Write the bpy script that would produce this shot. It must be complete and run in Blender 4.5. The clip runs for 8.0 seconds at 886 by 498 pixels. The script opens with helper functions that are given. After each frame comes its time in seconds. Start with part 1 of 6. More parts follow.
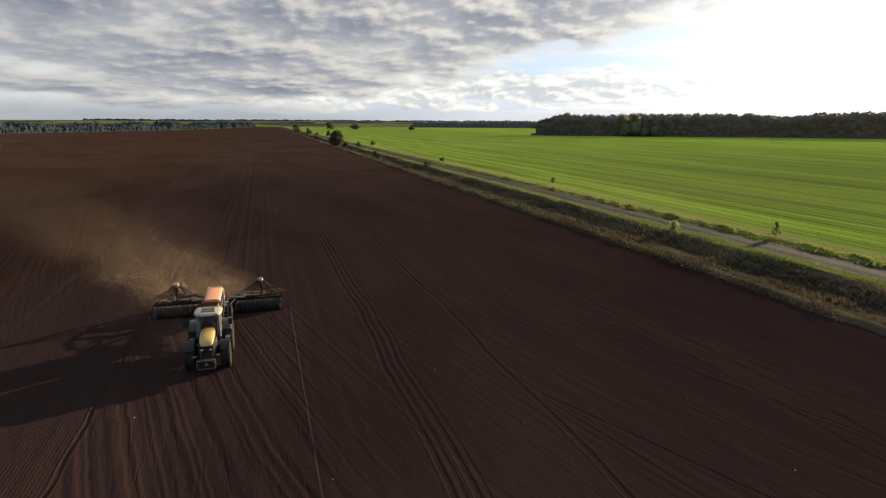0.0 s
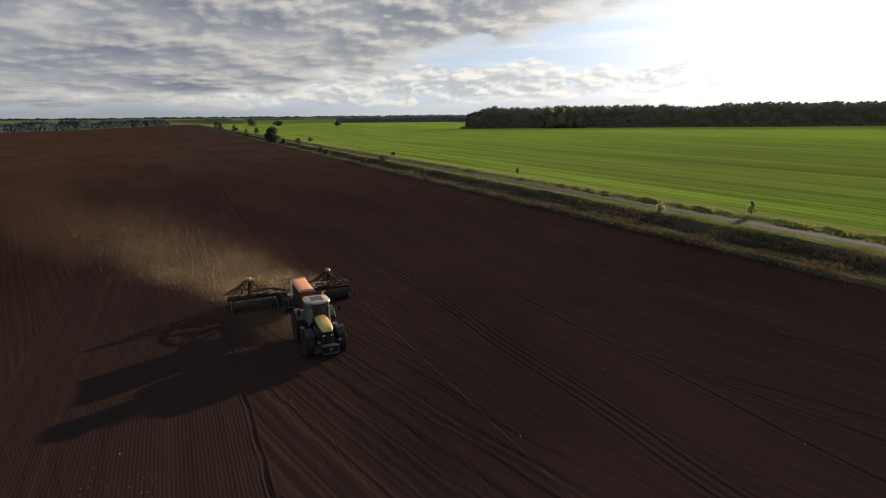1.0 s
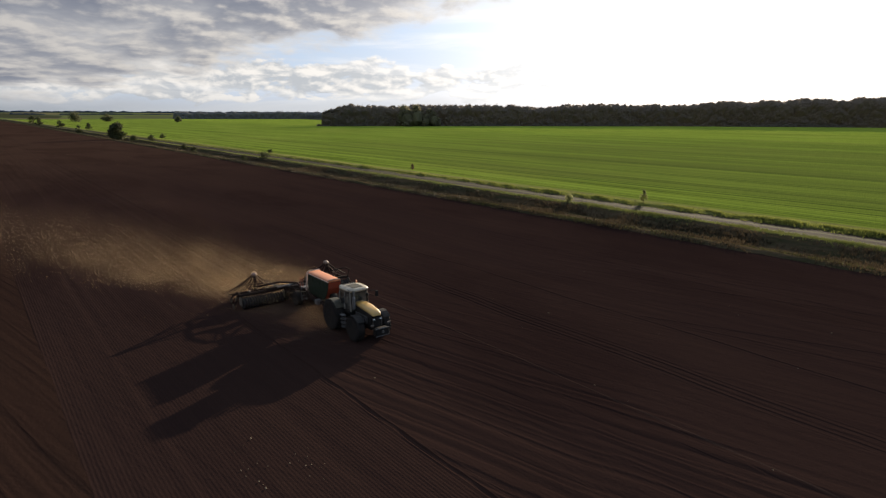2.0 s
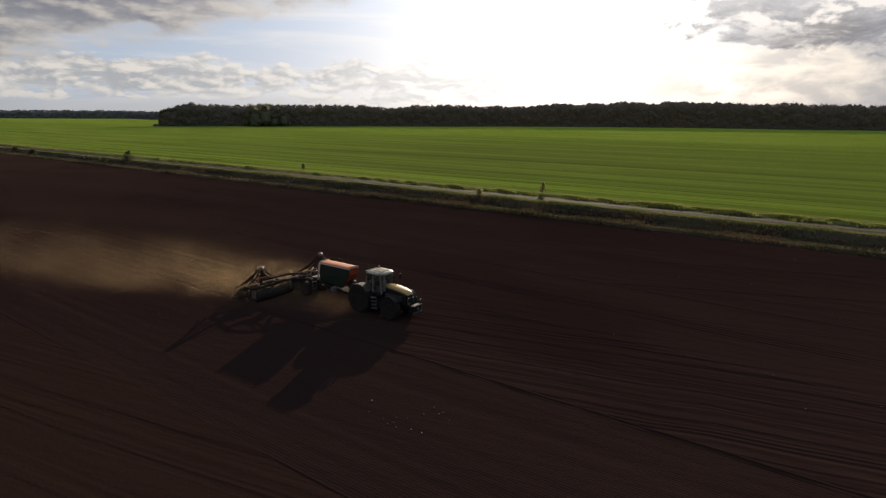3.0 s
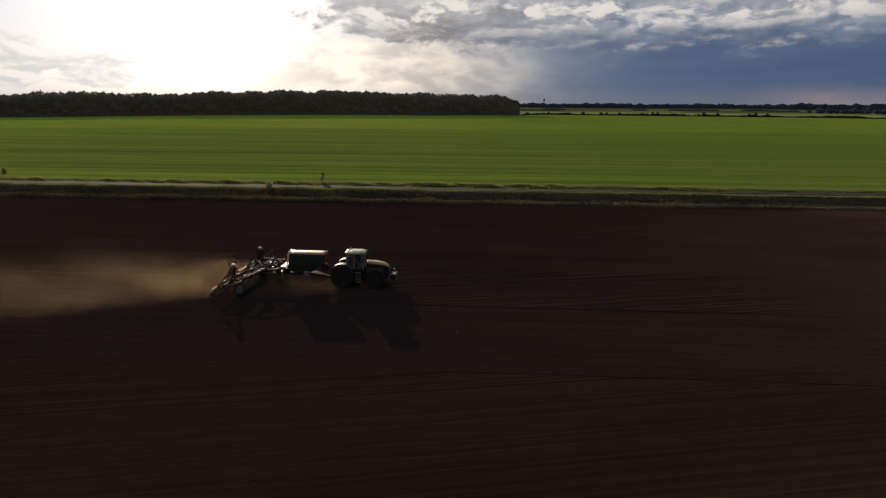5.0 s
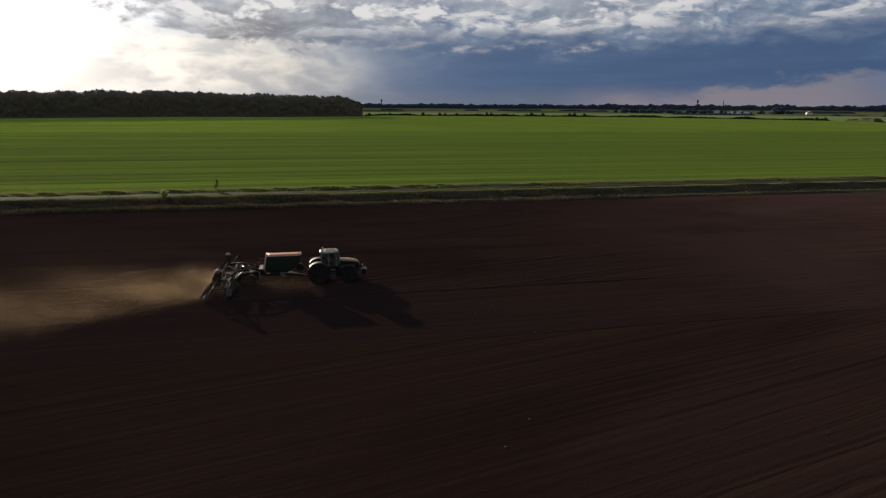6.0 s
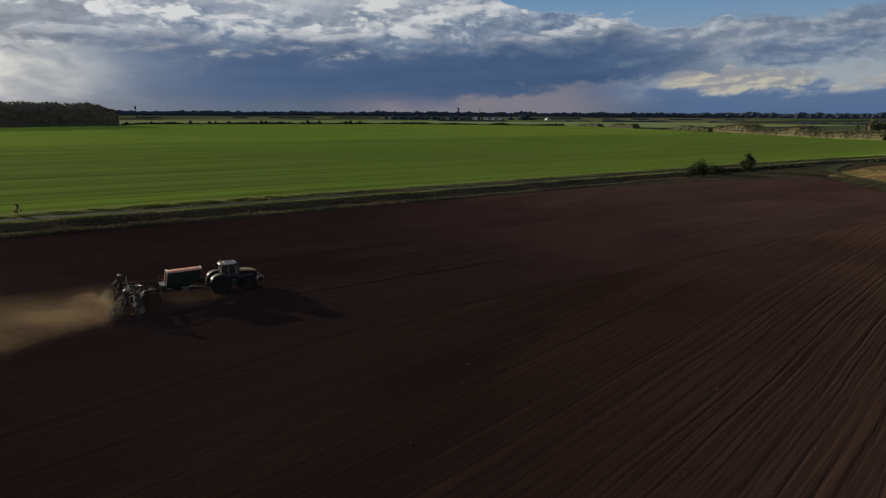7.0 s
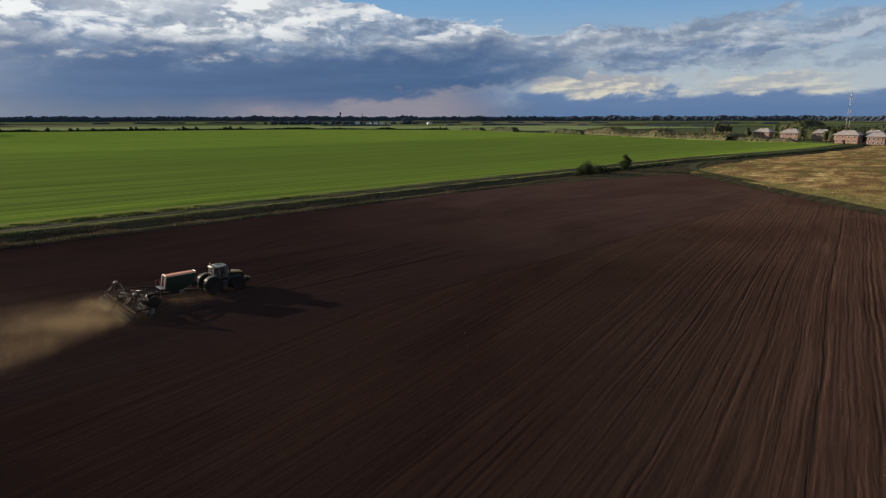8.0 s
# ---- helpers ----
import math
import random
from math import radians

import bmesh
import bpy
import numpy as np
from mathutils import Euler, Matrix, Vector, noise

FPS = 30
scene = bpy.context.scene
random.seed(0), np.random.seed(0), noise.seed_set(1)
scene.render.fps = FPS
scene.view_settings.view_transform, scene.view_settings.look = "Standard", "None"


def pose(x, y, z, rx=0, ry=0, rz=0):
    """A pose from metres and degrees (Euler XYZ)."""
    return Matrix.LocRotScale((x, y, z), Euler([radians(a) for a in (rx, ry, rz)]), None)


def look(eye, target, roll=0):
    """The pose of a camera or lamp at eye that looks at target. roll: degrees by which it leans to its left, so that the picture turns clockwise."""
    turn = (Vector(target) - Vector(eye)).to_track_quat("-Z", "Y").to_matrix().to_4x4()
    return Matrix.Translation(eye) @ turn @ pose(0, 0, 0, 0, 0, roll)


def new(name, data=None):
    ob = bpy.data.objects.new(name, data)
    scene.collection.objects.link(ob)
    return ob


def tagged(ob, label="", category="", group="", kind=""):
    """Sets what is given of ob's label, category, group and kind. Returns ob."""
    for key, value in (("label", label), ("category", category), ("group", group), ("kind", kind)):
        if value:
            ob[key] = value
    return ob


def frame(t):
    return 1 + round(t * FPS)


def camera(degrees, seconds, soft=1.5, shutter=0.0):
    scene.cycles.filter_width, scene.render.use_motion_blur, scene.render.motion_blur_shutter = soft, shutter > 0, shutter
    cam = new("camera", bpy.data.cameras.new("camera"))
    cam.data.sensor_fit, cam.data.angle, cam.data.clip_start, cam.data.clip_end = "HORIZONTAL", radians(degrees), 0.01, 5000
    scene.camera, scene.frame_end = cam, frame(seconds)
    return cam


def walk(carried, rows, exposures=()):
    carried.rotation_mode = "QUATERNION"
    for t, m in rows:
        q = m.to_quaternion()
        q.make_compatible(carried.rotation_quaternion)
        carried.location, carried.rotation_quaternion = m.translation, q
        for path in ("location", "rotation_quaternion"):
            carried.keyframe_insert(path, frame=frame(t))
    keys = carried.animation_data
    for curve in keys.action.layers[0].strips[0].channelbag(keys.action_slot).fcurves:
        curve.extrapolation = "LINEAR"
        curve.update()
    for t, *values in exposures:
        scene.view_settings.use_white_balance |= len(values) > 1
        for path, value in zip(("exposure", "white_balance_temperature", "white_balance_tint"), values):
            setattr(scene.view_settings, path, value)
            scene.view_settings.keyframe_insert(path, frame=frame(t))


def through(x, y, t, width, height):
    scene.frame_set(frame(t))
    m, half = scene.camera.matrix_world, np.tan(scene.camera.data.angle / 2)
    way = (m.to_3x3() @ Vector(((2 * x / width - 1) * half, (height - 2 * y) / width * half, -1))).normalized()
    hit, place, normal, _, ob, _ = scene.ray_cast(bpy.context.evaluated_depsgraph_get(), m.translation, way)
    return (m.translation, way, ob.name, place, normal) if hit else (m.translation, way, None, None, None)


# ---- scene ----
# ---- camera ----
cam = camera(73.21, 8.0, 1.3)
PATH = [
    (0.0, 38.889, 3.613, 14.422, -11.982, -0.323, 73.186),
    (0.5, 38.149, -1.660, 14.391, -12.254, 0.842, 70.528),
    (1.0, 37.546, -7.487, 14.227, -12.495, 0.495, 65.732),
    (1.5, 36.342, -13.300, 14.264, -12.720, 0.172, 58.663),
    (3.0, 29.546, -30.786, 13.979, -12.600, -0.458, 36.681),
    (3.5, 26.121, -36.225, 14.085, -12.889, -0.043, 28.167),
    (4.0, 21.827, -41.201, 14.240, -13.164, 0.298, 18.595),
    (4.5, 17.082, -45.700, 14.837, -13.583, -0.060, 10.390),
    (6.0, 0.716, -56.961, 16.600, -13.492, -0.316, -11.381),
    (6.5, -5.681, -60.039, 17.431, -13.105, -0.295, -23.212),
    (7.0, -12.642, -62.650, 18.127, -12.779, -0.227, -32.717),
    (7.5, -19.333, -64.126, 18.631, -12.510, 0.063, -38.409),
    (8.0, -26.023, -64.767, 19.213, -12.399, 0.063, -43.981),
]
walk(cam, [(t, pose(x, y, z, 90 + p, r, a)) for t, x, y, z, p, r, a in PATH],
     exposures=[(0.0, 1.34, 6850, 9), (0.5, 1.14, 6850, 9), (1.0, 1.02, 6800, 10), (1.5, 1.16, 6750, 11), (3.0, 0.66, 6900, 13), (4.5, 0.37, 7000, 14),
                (6.0, 0.38, 6450, 11), (6.5, 0.21, 6250, 9), (7.0, 0.28, 6250, 9), (7.5, 0.52, 6250, 8), (8.0, 0.72, 6250, 8)])

# ---- world, sun ----
SUN_AZ, SUN_EL = radians(24.5), radians(11.4)      # azimuth from +y towards -x
SUN_DIR = Vector((-math.sin(SUN_AZ) * math.cos(SUN_EL), math.cos(SUN_AZ) * math.cos(SUN_EL), math.sin(SUN_EL)))
SKY_STRENGTH = 0.56


class Graph:
    """Short-hand for building node trees."""

    def __init__(self, tree):
        self.tree = tree
        tree.nodes.clear()

    def node(self, kind, ins=None, **attrs):
        n = self.tree.nodes.new(kind)
        for k, v in attrs.items():
            setattr(n, k, v)
        for k, v in (ins or {}).items():
            self.link(v, n.inputs[k])
        return n

    def link(self, v, socket):
        if isinstance(v, bpy.types.NodeSocket):
            self.tree.links.new(v, socket)
        elif isinstance(v, bpy.types.Node):
            self.tree.links.new(v.outputs[0], socket)
        else:
            socket.default_value = v

    def math(self, op, a, b=0.0, c=0.0, clamp=False):
        return self.node("ShaderNodeMath", {0: a, 1: b, 2: c}, operation=op, use_clamp=clamp).outputs[0]

    def smooth(self, x, a, b, lo=0.0, hi=1.0):
        return self.node("ShaderNodeMapRange", {0: x, 1: a, 2: b, 3: lo, 4: hi}, interpolation_type="SMOOTHSTEP").outputs[0]

    def band(self, x, a, b, c, d):
        return self.math("MULTIPLY", self.smooth(x, a, b), self.smooth(x, c, d, 1.0, 0.0))

    def mix(self, f, a, b, blend="MIX"):
        n = self.node("ShaderNodeMix", data_type="RGBA", blend_type=blend)
        for v, i in ((f, 0), (a, 6), (b, 7)):
            self.link(v, n.inputs[i])
        return n.outputs[2]

    def noise(self, vec, scale, detail=4.0, rough=0.55, distort=0.0):
        n = self.node("ShaderNodeTexNoise", {"Scale": scale, "Detail": detail, "Roughness": rough, "Distortion": distort})
        if vec is not None:
            self.link(vec, n.inputs["Vector"])
        return n.outputs["Fac"]

    def vec(self, x, y, z=0.0):
        return self.node("ShaderNodeCombineXYZ", {0: x, 1: y, 2: z}).outputs[0]

    def scaled(self, v, sx, sy, sz, loc=(0, 0, 0)):
        n = self.node("ShaderNodeMapping", {"Scale": (sx, sy, sz), "Location": loc})
        self.link(v, n.inputs[0])
        return n.outputs[0]


def rgb(r, g, b):
    return (r, g, b, 1.0)


def make_world():
    world = bpy.data.worlds.new("sky")
    world.use_nodes = True
    scene.world = world
    g = Graph(world.node_tree)
    d = g.node("ShaderNodeTexCoord").outputs["Generated"]
    x, y, z = g.node("ShaderNodeSeparateXYZ", {0: d}).outputs
    deg = 180 / math.pi
    az = g.math("MULTIPLY", g.math("ARCTAN2", g.math("MULTIPLY", x, -1.0), y), deg)
    el = g.math("MULTIPLY", g.math("ARCSINE", z), deg)
    nishita = g.node("ShaderNodeTexSky", sky_type="NISHITA", sun_disc=False, sun_elevation=SUN_EL,
                     sun_rotation=-SUN_AZ, altitude=150.0, dust_density=1.2).outputs[0]
    base = g.mix(1.0, nishita, rgb(0.10, 0.10, 0.10), "MULTIPLY")
    # clear air: blue above, pale towards the horizon and towards the sun
    clear = g.mix(g.smooth(el, 2.0, 12.0), rgb(0.50, 0.56, 0.62), rgb(0.17, 0.38, 0.66))
    clear = g.mix(g.math("MULTIPLY", g.band(az, -5.0, 30.0, 66.0, 100.0), 0.8), clear, rgb(0.40, 0.545, 0.78))
    clear = g.mix(0.12, clear, base)
    # clouds: features shrink towards the horizon
    v = g.math("MULTIPLY", g.math("LOGARITHM", g.math("ADD", g.math("MAXIMUM", el, 0.0), 2.5), math.e), 3.1)
    u = g.math("MULTIPLY", az, 0.165)
    towards = g.smooth(az, 36.0, 12.0, -0.08, 0.08)

    def billow(du, dv):
        p = g.vec(g.math("ADD", u, du), g.math("ADD", v, dv), 0.7)
        big = g.noise(p, 0.80, 10.0, 0.54, 0.35)
        puff = g.noise(p, 2.3, 8.0, 0.58, 0.2)
        return g.math("ADD", big, g.math("MULTIPLY", g.math("SUBTRACT", puff, 0.5), 0.36))

    n1 = billow(0.0, 0.0)
    up = billow(towards, 0.11)
    light = g.smooth(g.math("SUBTRACT", n1, up), -0.05, 0.09)
    streak = g.noise(g.vec(g.math("MULTIPLY", az, 0.10), g.math("MULTIPLY", v, 2.2), 5.0), 1.0, 7.0, 0.6)
    wob = g.math("MULTIPLY", g.math("SUBTRACT", g.noise(g.vec(g.math("MULTIPLY", az, 0.20), g.math("MULTIPLY", el, 0.42), 4.0), 1.0, 9.0, 0.60, 0.3), 0.5), 4.6)
    elw = g.math("ADD", el, wob)
    azw = g.math("ADD", az, g.math("MULTIPLY", wob, 3.0))

    def layer(under, alpha, colour):
        return g.mix(alpha, under, colour)

    # small cumulus in a row between the wood and the sun's glare
    def heaps(du, dv):
        return g.noise(g.vec(g.math("ADD", g.math("MULTIPLY", az, 0.27), du), g.math("ADD", g.math("MULTIPLY", el, 0.62), dv), 2.4), 1.0, 8.0, 0.52, 0.25)

    heap = heaps(0.0, 0.0)
    heap_lit = g.smooth(g.math("SUBTRACT", heap, heaps(-0.10, 0.20)), -0.07, 0.10)
    row = g.math("MULTIPLY", g.band(az, 24.0, 36.0, 92.0, 108.0), g.band(elw, 0.9, 2.0, 3.2, 5.6))
    d_row = g.math("SUBTRACT", g.math("ADD", heap, g.math("MULTIPLY", row, 0.22)), 0.60)
    c_row = g.mix(heap_lit, rgb(0.41, 0.45, 0.495), rgb(0.76, 0.755, 0.735))
    sky = layer(clear, g.math("MULTIPLY", g.smooth(d_row, -0.04, 0.055), g.smooth(row, 0.0, 0.5)), c_row)
    wisp = g.noise(g.vec(g.math("MULTIPLY", az, 0.05), g.math("MULTIPLY", el, 0.5), 9.0), 1.0, 8.0, 0.62, 0.6)
    sky = layer(sky, g.math("MULTIPLY", g.smooth(wisp, 0.46, 0.68), g.math("MULTIPLY", g.smooth(az, 20.0, 40.0), 0.55)), rgb(0.72, 0.75, 0.78))
    # grey deck in the west with a ragged edge that leans towards the sun
    def pile(du, dv):
        long = g.noise(g.vec(g.math("ADD", g.math("MULTIPLY", az, 0.075), du * 0.4), g.math("ADD", g.math("MULTIPLY", v, 0.95), dv * 0.8), 6.1), 1.0, 9.0, 0.54, 0.1)
        lump = g.noise(g.vec(g.math("ADD", g.math("MULTIPLY", az, 0.17), du), g.math("ADD", g.math("MULTIPLY", v, 1.45), dv), 7.7), 1.0, 7.0, 0.52, 0.1)
        return g.math("ADD", g.math("MULTIPLY", long, 0.42), g.math("MULTIPLY", lump, 0.58))

    heft = pile(0.0, 0.0)
    heft_lit = g.smooth(g.math("SUBTRACT", heft, pile(-0.10, 0.16)), -0.05, 0.085)
    deck = g.math("MULTIPLY", g.smooth(g.math("ADD", g.math("ADD", az, g.math("MULTIPLY", el, 4.1)), g.math("MULTIPLY", wob, 4.0)), 76.0, 102.0), g.smooth(g.math("ADD", el, g.math("MULTIPLY", wob, 0.6)), 0.0, 3.2))
    d_deck = g.math("SUBTRACT", g.math("ADD", heft, g.math("MULTIPLY", deck, 0.30)), 0.60)
    c_deck = g.mix(g.smooth(heft, 0.36, 0.64), rgb(0.305, 0.325, 0.365), rgb(0.160, 0.185, 0.245))
    c_deck = g.mix(g.math("MULTIPLY", heft_lit, g.smooth(az, 118.0, 62.0, 0.45, 0.90)), c_deck, rgb(0.600, 0.585, 0.555))
    c_deck = g.mix(g.math("MULTIPLY", g.smooth(d_deck, 0.16, -0.02), 0.6), c_deck, rgb(0.66, 0.655, 0.64))
    a_deck = g.math("MULTIPLY", g.smooth(d_deck, -0.10, 0.10), g.smooth(deck, 0.0, 0.5))
    sky = layer(sky, a_deck, c_deck)
    fold = g.noise(g.vec(u, g.math("MULTIPLY", v, 1.25), 3.3), 1.6, 8.0, 0.56, 0.2)
    # the bank: an upper grey layer with white tops ...
    rim = g.math("ADD", g.smooth(az, -26.0, -42.0, 12.5, 8.2), g.smooth(az, -42.0, -58.0, 0.0, -0.9))
    over = g.smooth(g.math("SUBTRACT", elw, rim), 0.7, -0.3)
    foot = g.smooth(azw, 12.0, -12.0, 6.2, 4.7)
    bank = g.math("MULTIPLY", g.math("MULTIPLY", g.smooth(azw, 19.0, 12.0), g.smooth(azw, -84.0, -60.0)), g.math("MULTIPLY", over, g.smooth(g.math("SUBTRACT", g.math("ADD", elw, g.math("MULTIPLY", wob, 0.4)), foot), -1.4, 1.2)))
    d_bank = g.math("SUBTRACT", g.math("ADD", n1, g.math("MULTIPLY", bank, 0.50)), 0.62)
    a_bank = g.math("MULTIPLY", g.smooth(d_bank, -0.07, 0.13), g.smooth(bank, 0.02, 0.5))
    grey = g.mix(g.smooth(az, -14.0, 8.0), rgb(0.185, 0.262, 0.400), rgb(0.180, 0.180, 0.205))
    grey = g.mix(g.math("MULTIPLY", g.smooth(n1, 0.60, 0.40), 0.75), grey, rgb(0.42, 0.46, 0.52))
    pale_top = g.mix(g.smooth(az, -50.0, -20.0), rgb(0.58, 0.66, 0.75), rgb(0.80, 0.82, 0.84))
    raised = g.math("MULTIPLY", g.math("MULTIPLY", light, g.smooth(el, 5.2, 9.5, 0.14, 0.85)), g.smooth(az, 6.0, -12.0, 0.5, 1.0))
    c_bank = g.mix(raised, grey, pale_top)

    def knobs(du, dv):
        return g.noise(g.vec(g.math("ADD", g.math("MULTIPLY", az, 0.21), du), g.math("ADD", g.math("MULTIPLY", el, 0.55), dv), 1.9), 1.0, 9.0, 0.55, 0.3)

    knob = knobs(0.0, 0.0)
    knob_lit = g.smooth(g.math("SUBTRACT", knob, knobs(0.08, 0.20)), 0.0, 0.13)
    knob_dark = g.smooth(g.math("SUBTRACT", knob, knobs(0.08, 0.20)), 0.0, -0.13)
    c_bank = g.mix(g.math("MULTIPLY", knob_dark, 0.45), c_bank, g.mix(g.smooth(az, -14.0, 8.0), rgb(0.125, 0.185, 0.300), rgb(0.110, 0.112, 0.138)))
    c_bank = g.mix(g.math("MULTIPLY", g.math("MULTIPLY", knob_lit, g.smooth(el, 4.4, 8.5, 0.15, 0.92)), g.smooth(az, 12.0, -4.0, 0.55, 1.0)), c_bank, rgb(0.92, 0.91, 0.89))
    c_bank = g.mix(g.math("MULTIPLY", g.smooth(elw, 7.6, 10.2), g.math("MULTIPLY", g.smooth(az, -46.0, -22.0), 0.75)), c_bank, rgb(0.62, 0.64, 0.68))
    breaks = g.math("MULTIPLY", g.smooth(fold, 0.485, 0.40), g.math("MULTIPLY", g.smooth(el, 5.6, 7.6), g.smooth(az, -46.0, -26.0)))
    c_bank = g.mix(breaks, c_bank, rgb(0.92, 0.91, 0.89))
    c_bank = g.mix(g.math("MULTIPLY", g.smooth(d_bank, 0.15, 0.0), g.smooth(el, 4.0, 9.0, 0.25, 0.8)), c_bank, rgb(0.80, 0.79, 0.78))
    # ... over bright air near the sun and a blue rain core beyond it
    veilband = g.math("MULTIPLY", g.band(az, -9.0, 5.0, 15.0, 24.0), g.smooth(el, 7.0, 5.0))
    sky = g.mix(g.math("MULTIPLY", veilband, 0.8), sky, g.mix(g.smooth(heap, 0.34, 0.62), rgb(0.34, 0.325, 0.31), rgb(0.98, 0.88, 0.72)))
    low_edge = g.smooth(azw, -20.0, -54.0, -0.5, 3.0)
    core = g.math("MULTIPLY", g.band(azw, -66.0, -46.0, -14.0, 10.0), g.math("MULTIPLY", g.smooth(g.math("SUBTRACT", elw, low_edge), -0.5, 0.7), g.smooth(g.math("ADD", elw, g.math("MULTIPLY", g.math("SUBTRACT", n1, 0.5), 5.0)), 7.4, 4.4)))
    c_core = g.mix(g.math("MULTIPLY", streak, 0.75), rgb(0.055, 0.110, 0.230), rgb(0.110, 0.190, 0.345))
    lower = g.math("MULTIPLY", g.smooth(az, -2.0, -16.0), g.smooth(elw, 6.5, 4.5))
    under = g.mix(g.band(az, -52.0, -42.0, -26.0, -18.0), rgb(0.115, 0.185, 0.345), g.mix(streak, rgb(0.20, 0.215, 0.29), rgb(0.35, 0.31, 0.335)))
    sky = layer(sky, g.math("MULTIPLY", lower, g.smooth(az, -56.0, -46.0, 0.0, 0.95)), under)
    sky = layer(sky, a_bank, c_bank)
    sky = layer(sky, g.math("MULTIPLY", core, 0.95), c_core)
    # a broken line of white puffs between bank and core
    line = g.math("MULTIPLY", g.band(az, -32.0, -26.0, 2.0, 9.0), g.band(g.math("ADD", el, g.math("MULTIPLY", wob, 0.25)), 4.55, 5.0, 5.3, 5.9))
    beads = g.math("MULTIPLY", line, g.smooth(g.noise(g.vec(g.math("MULTIPLY", az, 0.30), g.math("MULTIPLY", el, 1.1), 8.0), 1.0, 8.0, 0.65), 0.46, 0.66))
    sky = g.mix(g.math("MULTIPLY", beads, 0.5), sky, g.mix(light, rgb(0.45, 0.45, 0.46), rgb(0.95, 0.90, 0.82)))
    # thin grey sheets beyond the end of the bank, and two sunlit cumulus over rain
    sheets = g.math("MULTIPLY", g.smooth(azw, -52.0, -64.0), g.math("MAXIMUM", g.band(elw, 5.6, 6.2, 7.6, 8.4), g.math("MULTIPLY", g.band(elw, 4.0, 4.4, 4.9, 5.4), 0.6)))
    sky = g.mix(g.math("MULTIPLY", sheets, g.smooth(streak, 0.35, 0.6, 0.35, 0.95)), sky, g.mix(light, rgb(0.24, 0.30, 0.40), rgb(0.50, 0.55, 0.62)))
    rain = g.math("MULTIPLY", g.smooth(azw, -46.0, -54.0), g.smooth(elw, 2.6, 1.6))
    sky = g.mix(g.math("MULTIPLY", rain, 0.9), sky, g.mix(streak, rgb(0.085, 0.160, 0.340), rgb(0.16, 0.25, 0.43)))
    cum = g.math("MAXIMUM", g.math("MULTIPLY", g.band(azw, -67.0, -62.0, -54.0, -51.5), g.band(elw, 1.9, 2.3, 3.3, 3.8)),
                 g.math("MULTIPLY", g.math("MULTIPLY", g.band(azw, -78.0, -74.0, -69.0, -66.0), g.band(elw, 1.9, 2.3, 3.5, 4.0)), 0.7))
    sky = g.mix(g.math("MULTIPLY", cum, 0.9), sky, g.mix(g.math("MULTIPLY", light, 0.9), rgb(0.40, 0.40, 0.43), rgb(0.82, 0.74, 0.56)))
    # pale air just over the horizon
    pale = g.mix(g.smooth(az, 18.0, -6.0), rgb(0.47, 0.50, 0.53), rgb(0.16, 0.19, 0.26))
    pale = g.mix(g.smooth(az, 66.0, 92.0), pale, rgb(0.225, 0.255, 0.295))
    pale = g.mix(g.band(az, -52.0, -42.0, -28.0, -20.0), pale, rgb(0.31, 0.28, 0.33))
    pale = g.mix(g.smooth(az, -46.0, -56.0), pale, rgb(0.12, 0.20, 0.36))
    sky = g.mix(g.math("MULTIPLY", g.smooth(g.math("ADD", el, g.math("MULTIPLY", wob, 0.3)), 2.2, 0.3), 0.75), sky, pale)
    # away from the sun and overhead the cover is even and grey
    away = g.math("MAXIMUM", g.smooth(el, 16.0, 30.0), g.math("MAXIMUM", g.smooth(az, 118.0, 150.0), g.smooth(az, -90.0, -120.0)))
    sky = g.mix(g.math("MULTIPLY", away, 0.85), sky, g.mix(n1, rgb(0.15, 0.19, 0.26), rgb(0.26, 0.30, 0.37)))
    sky = g.mix(g.math("MULTIPLY", g.smooth(el, 28.0, 50.0), 0.85), sky, g.mix(n1, rgb(0.27, 0.39, 0.60), rgb(0.46, 0.54, 0.68)))
    # brightness of the air round the sun
    dot = g.node("ShaderNodeVectorMath", {0: d, 1: SUN_DIR}, operation="DOT_PRODUCT").outputs["Value"]
    dot = g.math("MAXIMUM", dot, 0.0)
    near = g.math("POWER", dot, 260.0)
    wide = g.math("POWER", dot, 16.0)
    thick = g.math("MAXIMUM", g.math("MULTIPLY", a_bank, g.smooth(d_bank, 0.02, 0.2)), core)
    veil = g.math("SUBTRACT", 1.0, g.math("MULTIPLY", thick, 0.86))
    glow = g.math("ADD", g.math("MULTIPLY", near, 4.5), g.math("MULTIPLY", wide, 0.68))
    glow = g.math("MULTIPLY", glow, veil)
    glow = g.math("ADD", glow, g.math("MULTIPLY", g.math("POWER", dot, 6.0), 0.19))
    add = g.node("ShaderNodeVectorMath", {0: (1.0, 0.965, 0.91), "Scale": glow}, operation="SCALE").outputs[0]
    sky = g.node("ShaderNodeVectorMath", {0: sky, 1: add}, operation="ADD").outputs[0]
    bg = g.node("ShaderNodeBackground", {"Color": sky, "Strength": SKY_STRENGTH})
    g.node("ShaderNodeOutputWorld", {"Surface": bg})


make_world()
sun = new("sun", bpy.data.lights.new("sun", "SUN"))
sun.data.energy, sun.data.angle, sun.data.color = 5.0, radians(0.6), (1.0, 0.86, 0.66)
sun.matrix_world = look(SUN_DIR * 100, (0, 0, 0))


